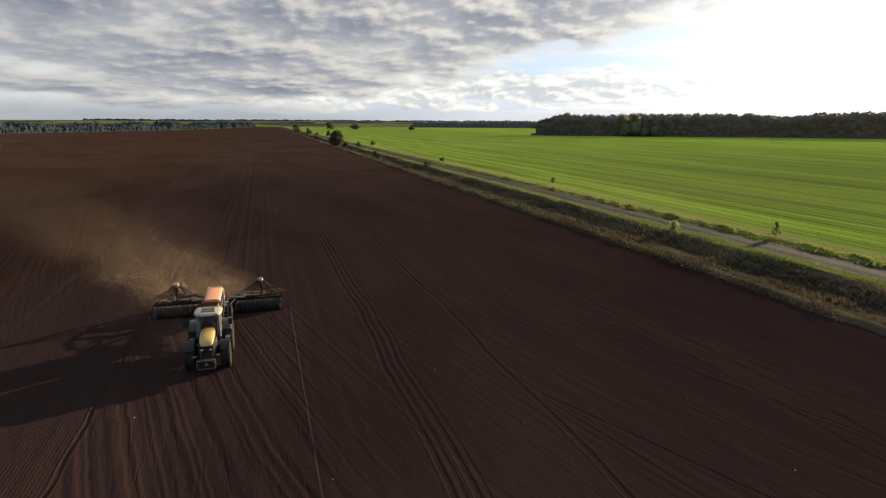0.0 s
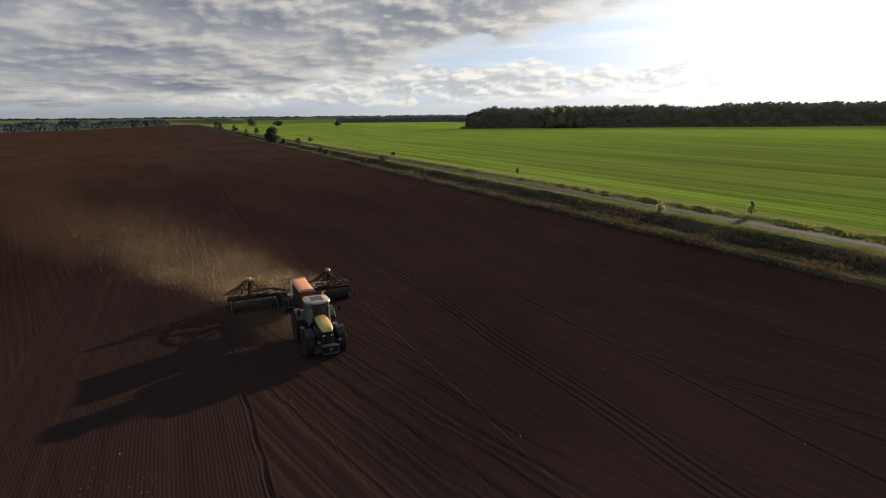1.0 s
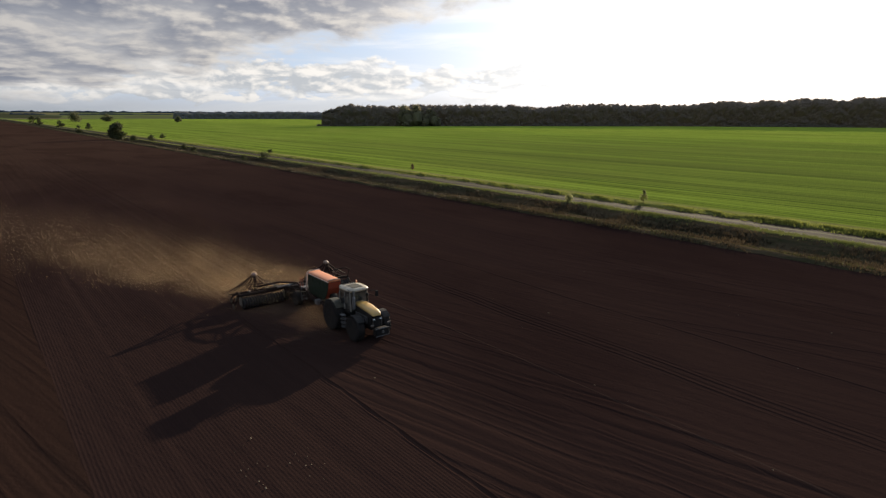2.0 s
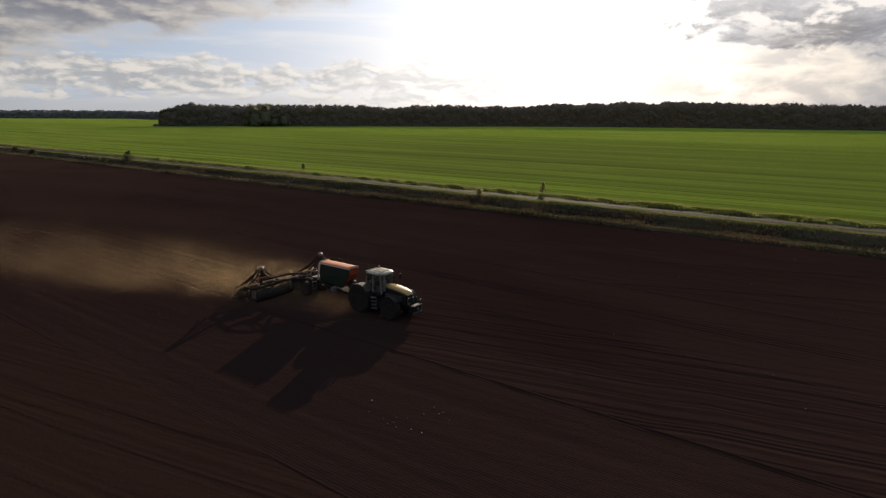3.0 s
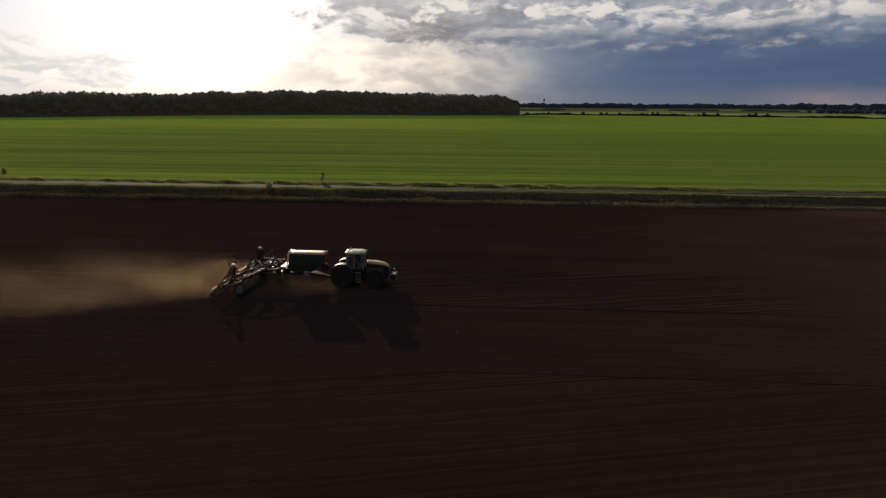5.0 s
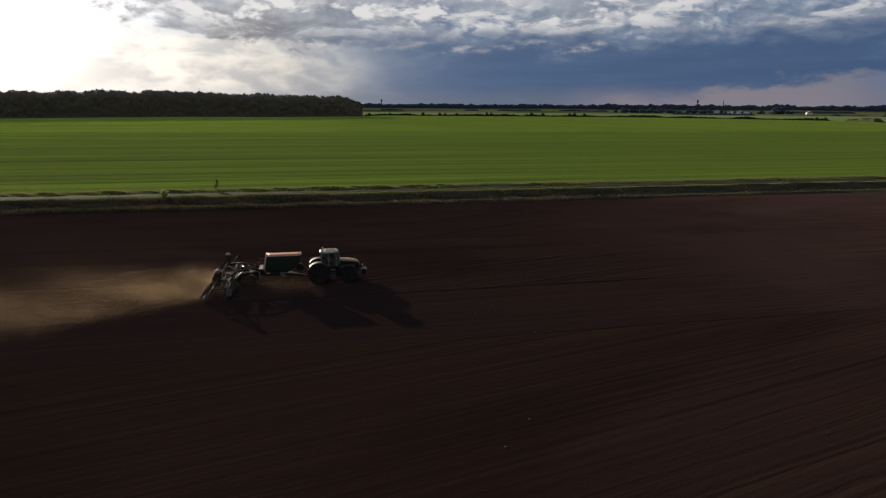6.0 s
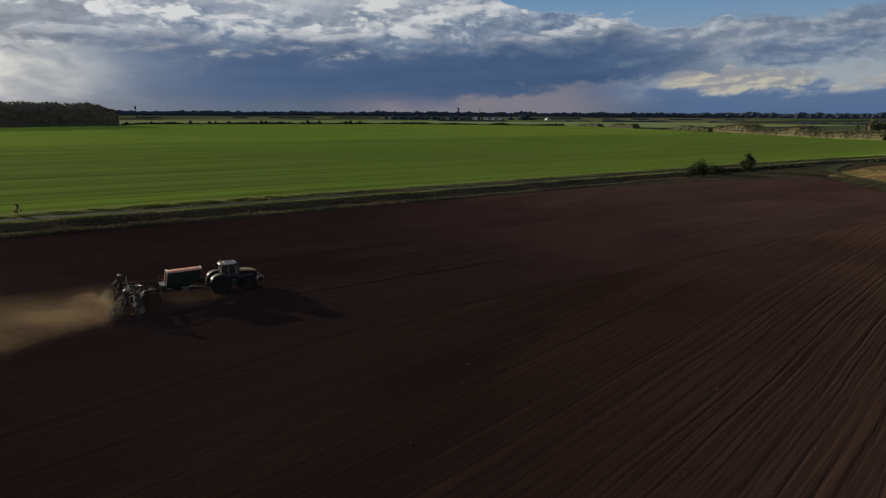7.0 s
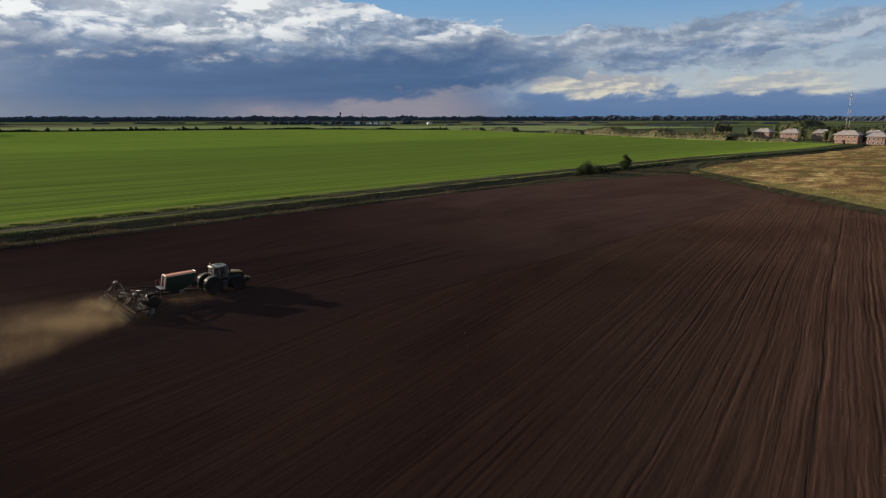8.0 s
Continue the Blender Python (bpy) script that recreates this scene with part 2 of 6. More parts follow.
# ---- materials ----
def material(name, paint):
    m = bpy.data.materials.new(name)
    m.use_nodes = True
    g = Graph(m.node_tree)
    g.node("ShaderNodeOutputMaterial", {"Surface": paint(g)})
    return m


def bsdf(g, colour, rough=0.8, metal=0.0, spec=0.3, bump=None, dist=0.02, strength=0.6, **more):
    ins = {"Base Color": colour, "Roughness": rough, "Metallic": metal, "Specular IOR Level": spec, **more}
    if bump is not None:
        ins["Normal"] = g.node("ShaderNodeBump", {"Height": bump, "Distance": dist, "Strength": strength}).outputs[0]
    return g.node("ShaderNodeBsdfPrincipled", ins).outputs[0]


def local(g):
    return g.node("ShaderNodeTexCoord").outputs["Object"]


# dry: tone factor; any value but 1.0 also adds the harrowed stripes
def paint_soil(g, dry=1.0):
    p = local(g)
    streak = g.noise(g.scaled(p, 0.02, 2.2, 1.0), 1.0, 5.0, 0.65)
    broad = g.noise(g.scaled(p, 0.012, 0.10, 1.0), 1.0, 4.0, 0.6)
    patch = g.noise(p, 0.03, 4.0, 0.6)
    clod = g.noise(p, 7.0, 5.0, 0.7)
    c = g.mix(g.smooth(streak, 0.35, 0.68), rgb(0.0220, 0.0138, 0.0120), rgb(0.0270, 0.0167, 0.0138))
    c = g.mix(g.math("MULTIPLY", g.smooth(broad, 0.40, 0.65), 0.6), c, rgb(0.0310, 0.0190, 0.0150))
    c = g.mix(g.math("MULTIPLY", g.smooth(patch, 0.5, 0.72), 0.5), c, rgb(0.0225, 0.0145, 0.0125))
    c = g.mix(g.math("MULTIPLY", g.smooth(clod, 0.55, 0.75), 0.3), c, rgb(0.046, 0.030, 0.023))
    if dry == 1.0:
        # pale scratch of the row marker
        cut = g.band(g.math("ADD", g.node("ShaderNodeSeparateXYZ", {0: p}).outputs[1], g.math("MULTIPLY", clod, 0.08)), 5.16, 5.20, 5.25, 5.29)
        c = g.mix(g.math("MULTIPLY", g.math("MULTIPLY", cut, 0.45), g.band(g.node("ShaderNodeSeparateXYZ", {0: p}).outputs[0], -9.0, -6.0, 24.0, 44.0)), c, rgb(0.070, 0.049, 0.036))
    # the soil is paler towards the west
    west = g.node("ShaderNodeSeparateXYZ", {0: p}).outputs[0]
    c = g.mix(g.smooth(g.math("ADD", west, g.math("MULTIPLY", patch, 60.0)), -20.0, -210.0), c, g.mix(streak, rgb(0.036, 0.0225, 0.0165), rgb(0.050, 0.031, 0.022)))
    # paler towards the meadow corner
    corner = g.smooth(g.math("ADD", west, g.math("MULTIPLY", patch, 60.0)), 45.0, 135.0)
    c = g.mix(g.math("MULTIPLY", corner, 0.85), c, g.mix(g.smooth(streak, 0.35, 0.65), rgb(0.050, 0.0310, 0.0240), rgb(0.074, 0.046, 0.0350)))
    if dry != 1.0:
        # the worked ground towards the meadow is paler, in fine wavering stripes
        sx, sy, _ = g.node("ShaderNodeSeparateXYZ", {0: p}).outputs
        east = g.smooth(g.math("SUBTRACT", g.math("MULTIPLY", patch, 24.0), sy), 48.0, 76.0)
        wavy = g.math("MULTIPLY", g.math("SUBTRACT", g.noise(g.scaled(p, 0.12, 0.12, 1.0), 1.0, 3.0), 0.5), 1.1)
        stripe = g.noise(g.vec(g.math("MULTIPLY", sx, 0.05), g.math("MULTIPLY", g.math("ADD", sy, wavy), 3.6), 0.0), 1.0, 4.0, 0.6)
        c = g.mix(g.math("MULTIPLY", east, 0.85), c, g.mix(g.smooth(stripe, 0.40, 0.60), rgb(0.036, 0.0225, 0.0175), rgb(0.060, 0.0375, 0.0285)))
        c = g.mix(1.0, c, rgb(dry, dry * 0.965, dry * 0.86), "MULTIPLY")
    damp = g.noise(g.scaled(p, 0.022, 0.045, 1.0, (4, 9, 0)), 1.0, 5.0, 0.62, 0.6)
    c = g.mix(g.math("MULTIPLY", g.smooth(damp, 0.44, 0.62), 0.55), c, g.mix(1.0, c, rgb(0.62, 0.60, 0.64), "MULTIPLY"))
    k = 1.10
    c = g.mix(1.0, c, rgb(k * 1.06, k * 0.97, k * 0.96), "MULTIPLY")
    # lumps and crumbs, with faint slanting traces of the harrow
    slant = g.node("ShaderNodeMapping", {"Rotation": (0, 0, radians(-14.0))})
    g.link(p, slant.inputs[0])
    trace = g.noise(g.scaled(slant.outputs[0], 0.12, 1.5, 1.0), 1.0, 5.0, 0.6, 0.4)
    lumps = g.noise(p, 1.3, 6.0, 0.68)
    relief = g.math("ADD", clod, g.math("ADD", g.math("MULTIPLY", trace, 2.0 if dry == 1.0 else 0.8), g.math("MULTIPLY", lumps, 1.6)))
    return bsdf(g, c, 1.0, spec=0.0, bump=relief, dist=0.020, strength=0.8, **{"Diffuse Roughness": 0.5})


def paint_soil_harrowed(g):
    return paint_soil(g, 1.01)


def paint_crop(g):
    p = local(g)
    bend = g.math("MULTIPLY", g.math("SUBTRACT", g.noise(g.scaled(p, 0.012, 0.02, 1.0), 1.0, 3.0), 0.5), 9.0)
    x, y, _ = g.node("ShaderNodeSeparateXYZ", {0: p}).outputs
    q = g.vec(x, g.math("ADD", y, bend), 0.0)
    rows = g.noise(g.scaled(q, 0.008, 0.42, 1.0), 1.0, 6.0, 0.72)
    broad = g.noise(g.scaled(q, 0.005, 0.06, 1.0), 1.0, 4.0, 0.6)
    patch = g.noise(g.scaled(p, 0.014, 0.03, 1.0), 1.0, 5.0, 0.6)
    blades = g.noise(p, 4.0, 5.0, 0.7)
    c = g.mix(g.smooth(rows, 0.30, 0.70), rgb(0.140, 0.208, 0.024), rgb(0.305, 0.424, 0.048))
    lines = g.noise(g.scaled(q, 0.012, 1.3, 1.0), 1.0, 3.0, 0.6)
    c = g.mix(g.math("MULTIPLY", g.smooth(lines, 0.52, 0.60), 0.48), c, rgb(0.090, 0.130, 0.018))
    drills = g.noise(g.scaled(q, 0.010, 0.80, 1.0, (3, 5, 0)), 1.0, 2.0, 0.5)
    c = g.mix(g.math("MULTIPLY", g.smooth(drills, 0.55, 0.60), 0.50), c, rgb(0.085, 0.125, 0.018))
    c = g.mix(g.math("MULTIPLY", g.smooth(drills, 0.44, 0.40), 0.40), c, rgb(0.330, 0.450, 0.058))
    c = g.mix(g.math("MULTIPLY", g.smooth(broad, 0.40, 0.64), 0.5), c, rgb(0.305, 0.425, 0.048))
    c = g.mix(g.math("MULTIPLY", g.smooth(patch, 0.48, 0.70), 0.4), c, rgb(0.325, 0.385, 0.058))
    c = g.mix(g.math("MULTIPLY", g.smooth(blades, 0.46, 0.78), 0.40), c, rgb(0.075, 0.115, 0.012))
    # fine wheel marks of the sprayer
    yy = g.math("MODULO", g.math("ADD", g.math("ADD", y, g.math("MULTIPLY", bend, 0.5)), 8.0), 24.0)
    marks = g.math("ADD", g.band(yy, 6.2, 6.4, 6.6, 6.9), g.band(yy, 8.0, 8.2, 8.4, 8.7))
    marks = g.math("MULTIPLY", marks, g.smooth(g.noise(g.scaled(p, 0.03, 0.1, 1.0), 1.0, 3.0), 0.35, 0.6))
    c = g.mix(g.math("MULTIPLY", marks, 0.55), c, rgb(0.060, 0.070, 0.018))
    # middle of the field painted darker olive, in place of shade between the blades
    mid_shade = g.math("MULTIPLY", g.smooth(g.math("ADD", y, g.math("MULTIPLY", patch, 40.0)), 88.0, 128.0), g.smooth(g.math("SUBTRACT", y, g.math("MULTIPLY", patch, 160.0)), 330.0, 90.0))
    mid_shade = g.math("MULTIPLY", mid_shade, g.smooth(g.math("ADD", x, g.math("MULTIPLY", patch, 120.0)), -260.0, 0.0, 0.25, 1.0))
    c = g.mix(g.math("MULTIPLY", mid_shade, g.smooth(broad, 0.30, 0.62, 0.85, 0.45)), c, g.mix(rows, rgb(0.120, 0.150, 0.028), rgb(0.190, 0.235, 0.040)))
    # thin wheel lines along the edge, and the paler unsown rim beside the track
    yb = g.math("ADD", y, g.math("MULTIPLY", g.math("SUBTRACT", blades, 0.5), 0.25))
    thin = 0.0
    for at, half, force in ((70.9, 0.16, 0.8), (73.2, 0.20, 1.0), (74.5, 0.16, 0.7), (76.6, 0.14, 0.5), (79.8, 0.18, 0.7), (82.0, 0.24, 1.0), (87.6, 0.28, 0.9), (89.6, 0.25, 0.8), (96.0, 0.3, 0.7), (98.0, 0.3, 0.6), (111.0, 0.4, 0.7), (113.0, 0.4, 0.6), (135.0, 0.5, 0.6), (137.2, 0.5, 0.5)):
        thin = g.math("ADD", thin, g.math("MULTIPLY", g.band(yb, at - half * 1.6, at - half * 0.6, at + half * 0.6, at + half * 1.6), force))
    c = g.mix(g.math("MULTIPLY", thin, g.smooth(rows, 0.25, 0.55, 0.6, 0.95), clamp=True), c, rgb(0.036, 0.050, 0.016))
    ys = g.math("SUBTRACT", y, g.smooth(x, 205.0, 420.0, 0.0, -16.0))
    rim = g.smooth(g.math("ADD", ys, g.math("MULTIPLY", g.math("SUBTRACT", patch, 0.5), 3.0)), 70.2, 67.6)
    c = g.mix(g.math("MULTIPLY", rim, 0.75), c, g.mix(blades, rgb(0.17, 0.155, 0.050), rgb(0.36, 0.31, 0.115)))
    # weaker sunlit glow of the eastern crop is put into its colour
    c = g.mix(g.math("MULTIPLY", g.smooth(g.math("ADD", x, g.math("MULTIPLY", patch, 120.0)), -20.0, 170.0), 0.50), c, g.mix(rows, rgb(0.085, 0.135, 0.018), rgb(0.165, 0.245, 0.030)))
    c = g.mix(1.0, c, rgb(0.97, 0.91, 1.08), "MULTIPLY")
    return bsdf(g, c, 1.0, spec=0.0, bump=blades, dist=0.20, strength=1.0, **{"Diffuse Roughness": 0.3})


def paint_verge(g):
    p = local(g)
    a = g.noise(g.scaled(p, 0.10, 0.5, 1.0), 1.0, 5.0, 0.65)
    b = g.noise(p, 1.6, 5.0, 0.7)
    c = g.mix(g.smooth(a, 0.38, 0.62), rgb(0.034, 0.033, 0.018), rgb(0.070, 0.052, 0.032))
    c = g.mix(g.math("MULTIPLY", g.smooth(b, 0.45, 0.75), 0.7), c, rgb(0.026, 0.030, 0.011))
    # greener along the top of the bank
    x, y, _ = g.node("ShaderNodeSeparateXYZ", {0: p}).outputs
    ys = g.math("ADD", g.math("SUBTRACT", y, g.smooth(x, 205.0, 420.0, 0.0, -16.0)), g.math("MULTIPLY", g.math("SUBTRACT", b, 0.5), 1.2))
    c = g.mix(g.math("MULTIPLY", g.smooth(ys, 54.5, 55.3), 0.8), c, g.mix(b, rgb(0.090, 0.105, 0.026), rgb(0.200, 0.210, 0.060)))
    return bsdf(g, c, 1.0, spec=0.0, bump=b, dist=0.15, strength=0.9)


def paint_track(g):
    p = local(g)
    sep = g.node("ShaderNodeSeparateXYZ", {0: p})
    ruts = g.noise(g.scaled(p, 0.06, 0.9, 1.0), 1.0, 5.0, 0.65, 0.3)
    grit = g.noise(p, 6.0, 5.0, 0.7)
    c = g.mix(g.smooth(ruts, 0.36, 0.64), rgb(0.018, 0.0135, 0.0110), rgb(0.039, 0.030, 0.0235))
    puddled = g.noise(g.scaled(p, 0.22, 0.5, 1.0), 1.0, 4.0, 0.6)
    c = g.mix(g.math("MULTIPLY", g.smooth(puddled, 0.52, 0.66), 0.6), c, rgb(0.026, 0.020, 0.017))
    c = g.mix(g.math("MULTIPLY", g.smooth(grit, 0.45, 0.75), 0.4), c, rgb(0.038, 0.030, 0.023))
    crown = g.band(sep.outputs[1], 60.0, 60.4, 60.9, 61.4)
    c = g.mix(g.math("MULTIPLY", crown, g.smooth(grit, 0.4, 0.6, 0.1, 0.6)), c, rgb(0.085, 0.095, 0.035))
    grown = g.smooth(g.math("ADD", sep.outputs[1], g.math("MULTIPLY", g.math("SUBTRACT", puddled, 0.5), 5.0)), 59.6, 58.2)
    grown = g.math("MAXIMUM", grown, g.smooth(g.math("ADD", sep.outputs[1], g.math("MULTIPLY", g.math("SUBTRACT", ruts, 0.5), 3.0)), 61.9, 62.8))
    c = g.mix(g.math("MULTIPLY", grown, 0.85), c, g.mix(grit, rgb(0.030, 0.032, 0.014), rgb(0.085, 0.084, 0.034)))
    return bsdf(g, c, 1.0, spec=0.02, bump=grit, dist=0.05, strength=0.6)


def paint_meadow(g):
    p = local(g)
    x, y, _ = g.node("ShaderNodeSeparateXYZ", {0: p}).outputs
    a = g.noise(g.scaled(p, 0.030, 0.060, 1.0), 1.0, 9.0, 0.68, 0.5)
    b = g.noise(g.scaled(p, 0.075, 0.16, 1.0, (7, 3, 0)), 1.0, 8.0, 0.72, 0.4)
    s = g.noise(p, 1.4, 6.0, 0.75)
    c = g.mix(g.smooth(a, 0.42, 0.60), rgb(0.120, 0.105, 0.034), rgb(0.370, 0.245, 0.098))
    c = g.mix(g.math("MULTIPLY", g.smooth(b, 0.47, 0.56), 0.9), c, rgb(0.150, 0.078, 0.038))
    c = g.mix(g.math("MULTIPLY", g.smooth(b, 0.43, 0.34), 0.85), c, rgb(0.720, 0.540, 0.235))
    c = g.mix(g.math("MULTIPLY", g.smooth(s, 0.44, 0.62), 0.7), c, rgb(0.060, 0.044, 0.020))
    # greener towards the ploughed edge
    k = g.math("SUBTRACT", g.math("MULTIPLY", g.math("SUBTRACT", x, 120.0), 0.744), g.math("MULTIPLY", g.math("ADD", y, 41.0), 0.668))
    k = g.math("ADD", k, g.math("MULTIPLY", g.math("SUBTRACT", a, 0.5), 50.0))
    c = g.mix(g.math("MULTIPLY", g.smooth(k, 24.0, 6.0), 0.75), c, g.mix(g.smooth(s, 0.35, 0.6), rgb(0.240, 0.215, 0.070), rgb(0.090, 0.096, 0.030)))
    c = g.mix(1.0, c, rgb(1.18, 1.16, 1.12), "MULTIPLY")
    return bsdf(g, c, 1.0, spec=0.0, bump=s, dist=0.4, strength=1.0)


def paint_pasture(g):
    p = local(g)
    a = g.noise(g.scaled(p, 0.004, 0.02, 1.0), 1.0, 5.0, 0.6)
    c = g.mix(g.smooth(a, 0.35, 0.65), rgb(0.130, 0.175, 0.060), rgb(0.210, 0.215, 0.095))
    return bsdf(g, c, 1.0, spec=0.0)


def paint_land(g):
    p = local(g)
    cells = g.node("ShaderNodeTexVoronoi", {"Vector": g.scaled(p, 0.0016, 0.0042, 0.0), "Scale": 1.0}).outputs["Color"]
    hue = g.node("ShaderNodeSeparateColor", {0: cells}).outputs[0]
    n = g.noise(p, 0.02, 4.0, 0.6)
    c = g.mix(g.smooth(hue, 0.25, 0.32), rgb(0.040, 0.044, 0.024), rgb(0.095, 0.115, 0.040))
    c = g.mix(g.smooth(hue, 0.55, 0.62), c, rgb(0.125, 0.115, 0.062))
    c = g.mix(g.smooth(hue, 0.80, 0.86), c, rgb(0.070, 0.085, 0.042))
    c = g.mix(g.math("MULTIPLY", g.smooth(n, 0.4, 0.7), 0.5), c, rgb(0.055, 0.060, 0.034))
    return bsdf(g, c, 1.0, spec=0.0)


def leaf_paint(dark, light, through=0.3, sheen=0.15):
    def paint(g):
        geo = g.node("ShaderNodeNewGeometry")
        n = g.noise(geo.outputs["Position"], 0.12, 3.0, 0.6)
        f = g.math("ADD", g.math("MULTIPLY", geo.outputs["Random Per Island"], 0.6), g.math("MULTIPLY", n, 0.5), clamp=True)
        c = g.mix(f, rgb(*dark), rgb(*light))
        a = bsdf(g, c, 0.7, spec=sheen)
        t = g.node("ShaderNodeBsdfTranslucent", {"Color": c}).outputs[0]
        return g.node("ShaderNodeMixShader", {0: through, 1: a, 2: t}).outputs[0]
    return paint


def plain(colour, rough=0.5, metal=0.0, spec=0.4, dirt=0.35, scale=2.5, dust=(0.12, 0.085, 0.060), coat=0.0):
    def paint(g):
        p = local(g)
        n = g.noise(p, scale, 5.0, 0.65)
        f = g.noise(p, scale * 9, 4.0, 0.6)
        c = g.mix(g.math("MULTIPLY", g.smooth(n, 0.42, 0.75), dirt), rgb(*colour), rgb(*dust))
        r = g.math("ADD", rough, g.math("MULTIPLY", g.math("SUBTRACT", n, 0.5), 0.35), clamp=True)
        return bsdf(g, c, r, metal, spec, bump=f, dist=0.004, strength=0.3, **{"Coat Weight": coat})
    return paint


SOIL = material("ploughed_soil", paint_soil)
SOIL_HARROWED = material("harrowed_soil", paint_soil_harrowed)
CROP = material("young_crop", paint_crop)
VERGE = material("verge_grass", paint_verge)
TRACK = material("dirt_track", paint_track)
MEADOW = material("dry_meadow", paint_meadow)
PASTURE = material("pale_pasture", paint_pasture)
LAND = material("far_land", paint_land)
LEAF_DARK = material("woodland_leaves", leaf_paint((0.065, 0.072, 0.042), (0.125, 0.130, 0.065), 0.4))
LEAF = material("hedge_leaves", leaf_paint((0.026, 0.034, 0.014), (0.078, 0.084, 0.034)))
LEAF_DEEP = material("bramble_leaves", leaf_paint((0.018, 0.026, 0.010), (0.052, 0.062, 0.024)))
# blue haze of distance is put into the far trees' base colour
LEAF_FAR = material("hazed_far_trees", leaf_paint((0.055, 0.070, 0.094), (0.085, 0.102, 0.130), 0.2, 0.0))
LEAF_WOOD = material("oak_canopy", leaf_paint((0.118, 0.092, 0.084), (0.212, 0.180, 0.132), 0.4))
# sunlight on the trees at the notch is put into this paler olive
LEAF_OLIVE = material("sunlit_olive_leaves", leaf_paint((0.135, 0.125, 0.078), (0.265, 0.242, 0.150), 0.5))
# haze over the far wood is put into its greyed leaf colour
LEAF_HAZY = material("haze_tinted_wood", leaf_paint((0.120, 0.122, 0.120), (0.190, 0.188, 0.175), 0.3, 0.0))
LEAF_AUTUMN = material("autumn_leaves", leaf_paint((0.060, 0.062, 0.030), (0.145, 0.130, 0.065)))
LEAF_RUST = material("russet_leaves", leaf_paint((0.075, 0.058, 0.034), (0.150, 0.105, 0.062), 0.4))
# self-shade of the crowns and distant haze are put into this colour
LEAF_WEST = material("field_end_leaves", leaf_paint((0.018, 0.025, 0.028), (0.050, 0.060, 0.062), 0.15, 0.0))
BLADES = material("grass_blades", leaf_paint((0.085, 0.105, 0.022), (0.260, 0.280, 0.070), 0.45))
STRAW = material("dry_grass_blades", leaf_paint((0.040, 0.033, 0.019), (0.110, 0.078, 0.046), 0.25))
LIP = material("bank_top_grass", leaf_paint((0.085, 0.105, 0.028), (0.265, 0.275, 0.078), 0.15))
RIDGE = material("olive_ridge_grass", leaf_paint((0.045, 0.046, 0.018), (0.165, 0.150, 0.052), 0.10))
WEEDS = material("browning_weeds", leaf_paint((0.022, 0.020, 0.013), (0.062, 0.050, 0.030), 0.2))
TAWNY = material("tawny_grass_blades", leaf_paint((0.110, 0.070, 0.030), (0.340, 0.230, 0.100), 0.3))
SAPLING = material("sapling_leaves", leaf_paint((0.120, 0.130, 0.050), (0.260, 0.260, 0.110), 0.55))
BARK = material("bark", plain((0.065, 0.050, 0.036), 0.9, dirt=0.5, scale=6.0))
YELLOW = material("yellow_paint", plain((0.46, 0.27, 0.065), 0.50, dirt=0.7, scale=3.0, dust=(0.33, 0.23, 0.120), coat=0.4))
CREAM = material("cream_roof_paint", plain((0.40, 0.34, 0.24), 0.45, dirt=0.95, scale=3.5, dust=(0.19, 0.145, 0.095), coat=0.5))
ORANGE = material("orange_cover", plain((0.72, 0.26, 0.110), 0.45, dirt=0.3, dust=(0.55, 0.33, 0.20), coat=0.2))
RED = material("orange_red_paint", plain((0.30, 0.050, 0.020), 0.5))
GREEN = material("green_paint", plain((0.013, 0.027, 0.013), 0.6, dirt=0.35, dust=(0.045, 0.038, 0.026)))
BLACK = material("black_paint", plain((0.016, 0.015, 0.014), 0.6, spec=0.15, dirt=0.25))
RUBBER = material("rubber", plain((0.022, 0.019, 0.017), 0.9, dirt=0.6, spec=0.1, dust=(0.055, 0.040, 0.030)))
STEEL = material("worn_steel", plain((0.24, 0.22, 0.195), 0.48, 0.8))
TOOL = material("soiled_steel", plain((0.07, 0.055, 0.045), 0.6, 0.5, dust=(0.05, 0.035, 0.027)))
GREY = material("grey_metal", plain((0.16, 0.155, 0.15), 0.5, 0.4))
HOSE = material("hose", plain((0.032, 0.018, 0.014), 0.75, spec=0.08, dirt=0.2))
HUB = material("distributor_plastic", plain((0.27, 0.18, 0.125), 0.4))
RIM = material("muddy_rim", plain((0.14, 0.10, 0.045), 0.7, dirt=0.8, dust=(0.06, 0.045, 0.035)))


# ---- mesh helpers ----
def mesh_object(name, verts, faces, mat, parent=None, smooth=False):
    me = bpy.data.meshes.new(name)
    me.from_pydata(verts if isinstance(verts, list) else verts.tolist(), [], faces if isinstance(faces, list) else faces.tolist())
    me.materials.append(mat)
    if smooth:
        me.polygons.foreach_set("use_smooth", [True] * len(me.polygons))
    me.update()
    ob = new(name, me)
    if parent:
        ob.parent = parent
    return ob


def thing(name, label, category, at=(0, 0, 0), turn=0.0, group=""):
    ob = new(name)
    ob.matrix_world = pose(*at, 0, 0, turn)
    return tagged(ob, label, category, group)


def part(name, bm, mat, parent, label="", smooth=False):
    me = bpy.data.meshes.new(name)
    bmesh.ops.recalc_face_normals(bm, faces=bm.faces)
    bm.to_mesh(me)
    bm.free()
    me.materials.append(mat)
    if smooth:
        me.polygons.foreach_set("use_smooth", [True] * len(me.polygons))
    ob = new(name, me)
    ob.parent = parent
    if label:
        ob["label"] = label
    return ob


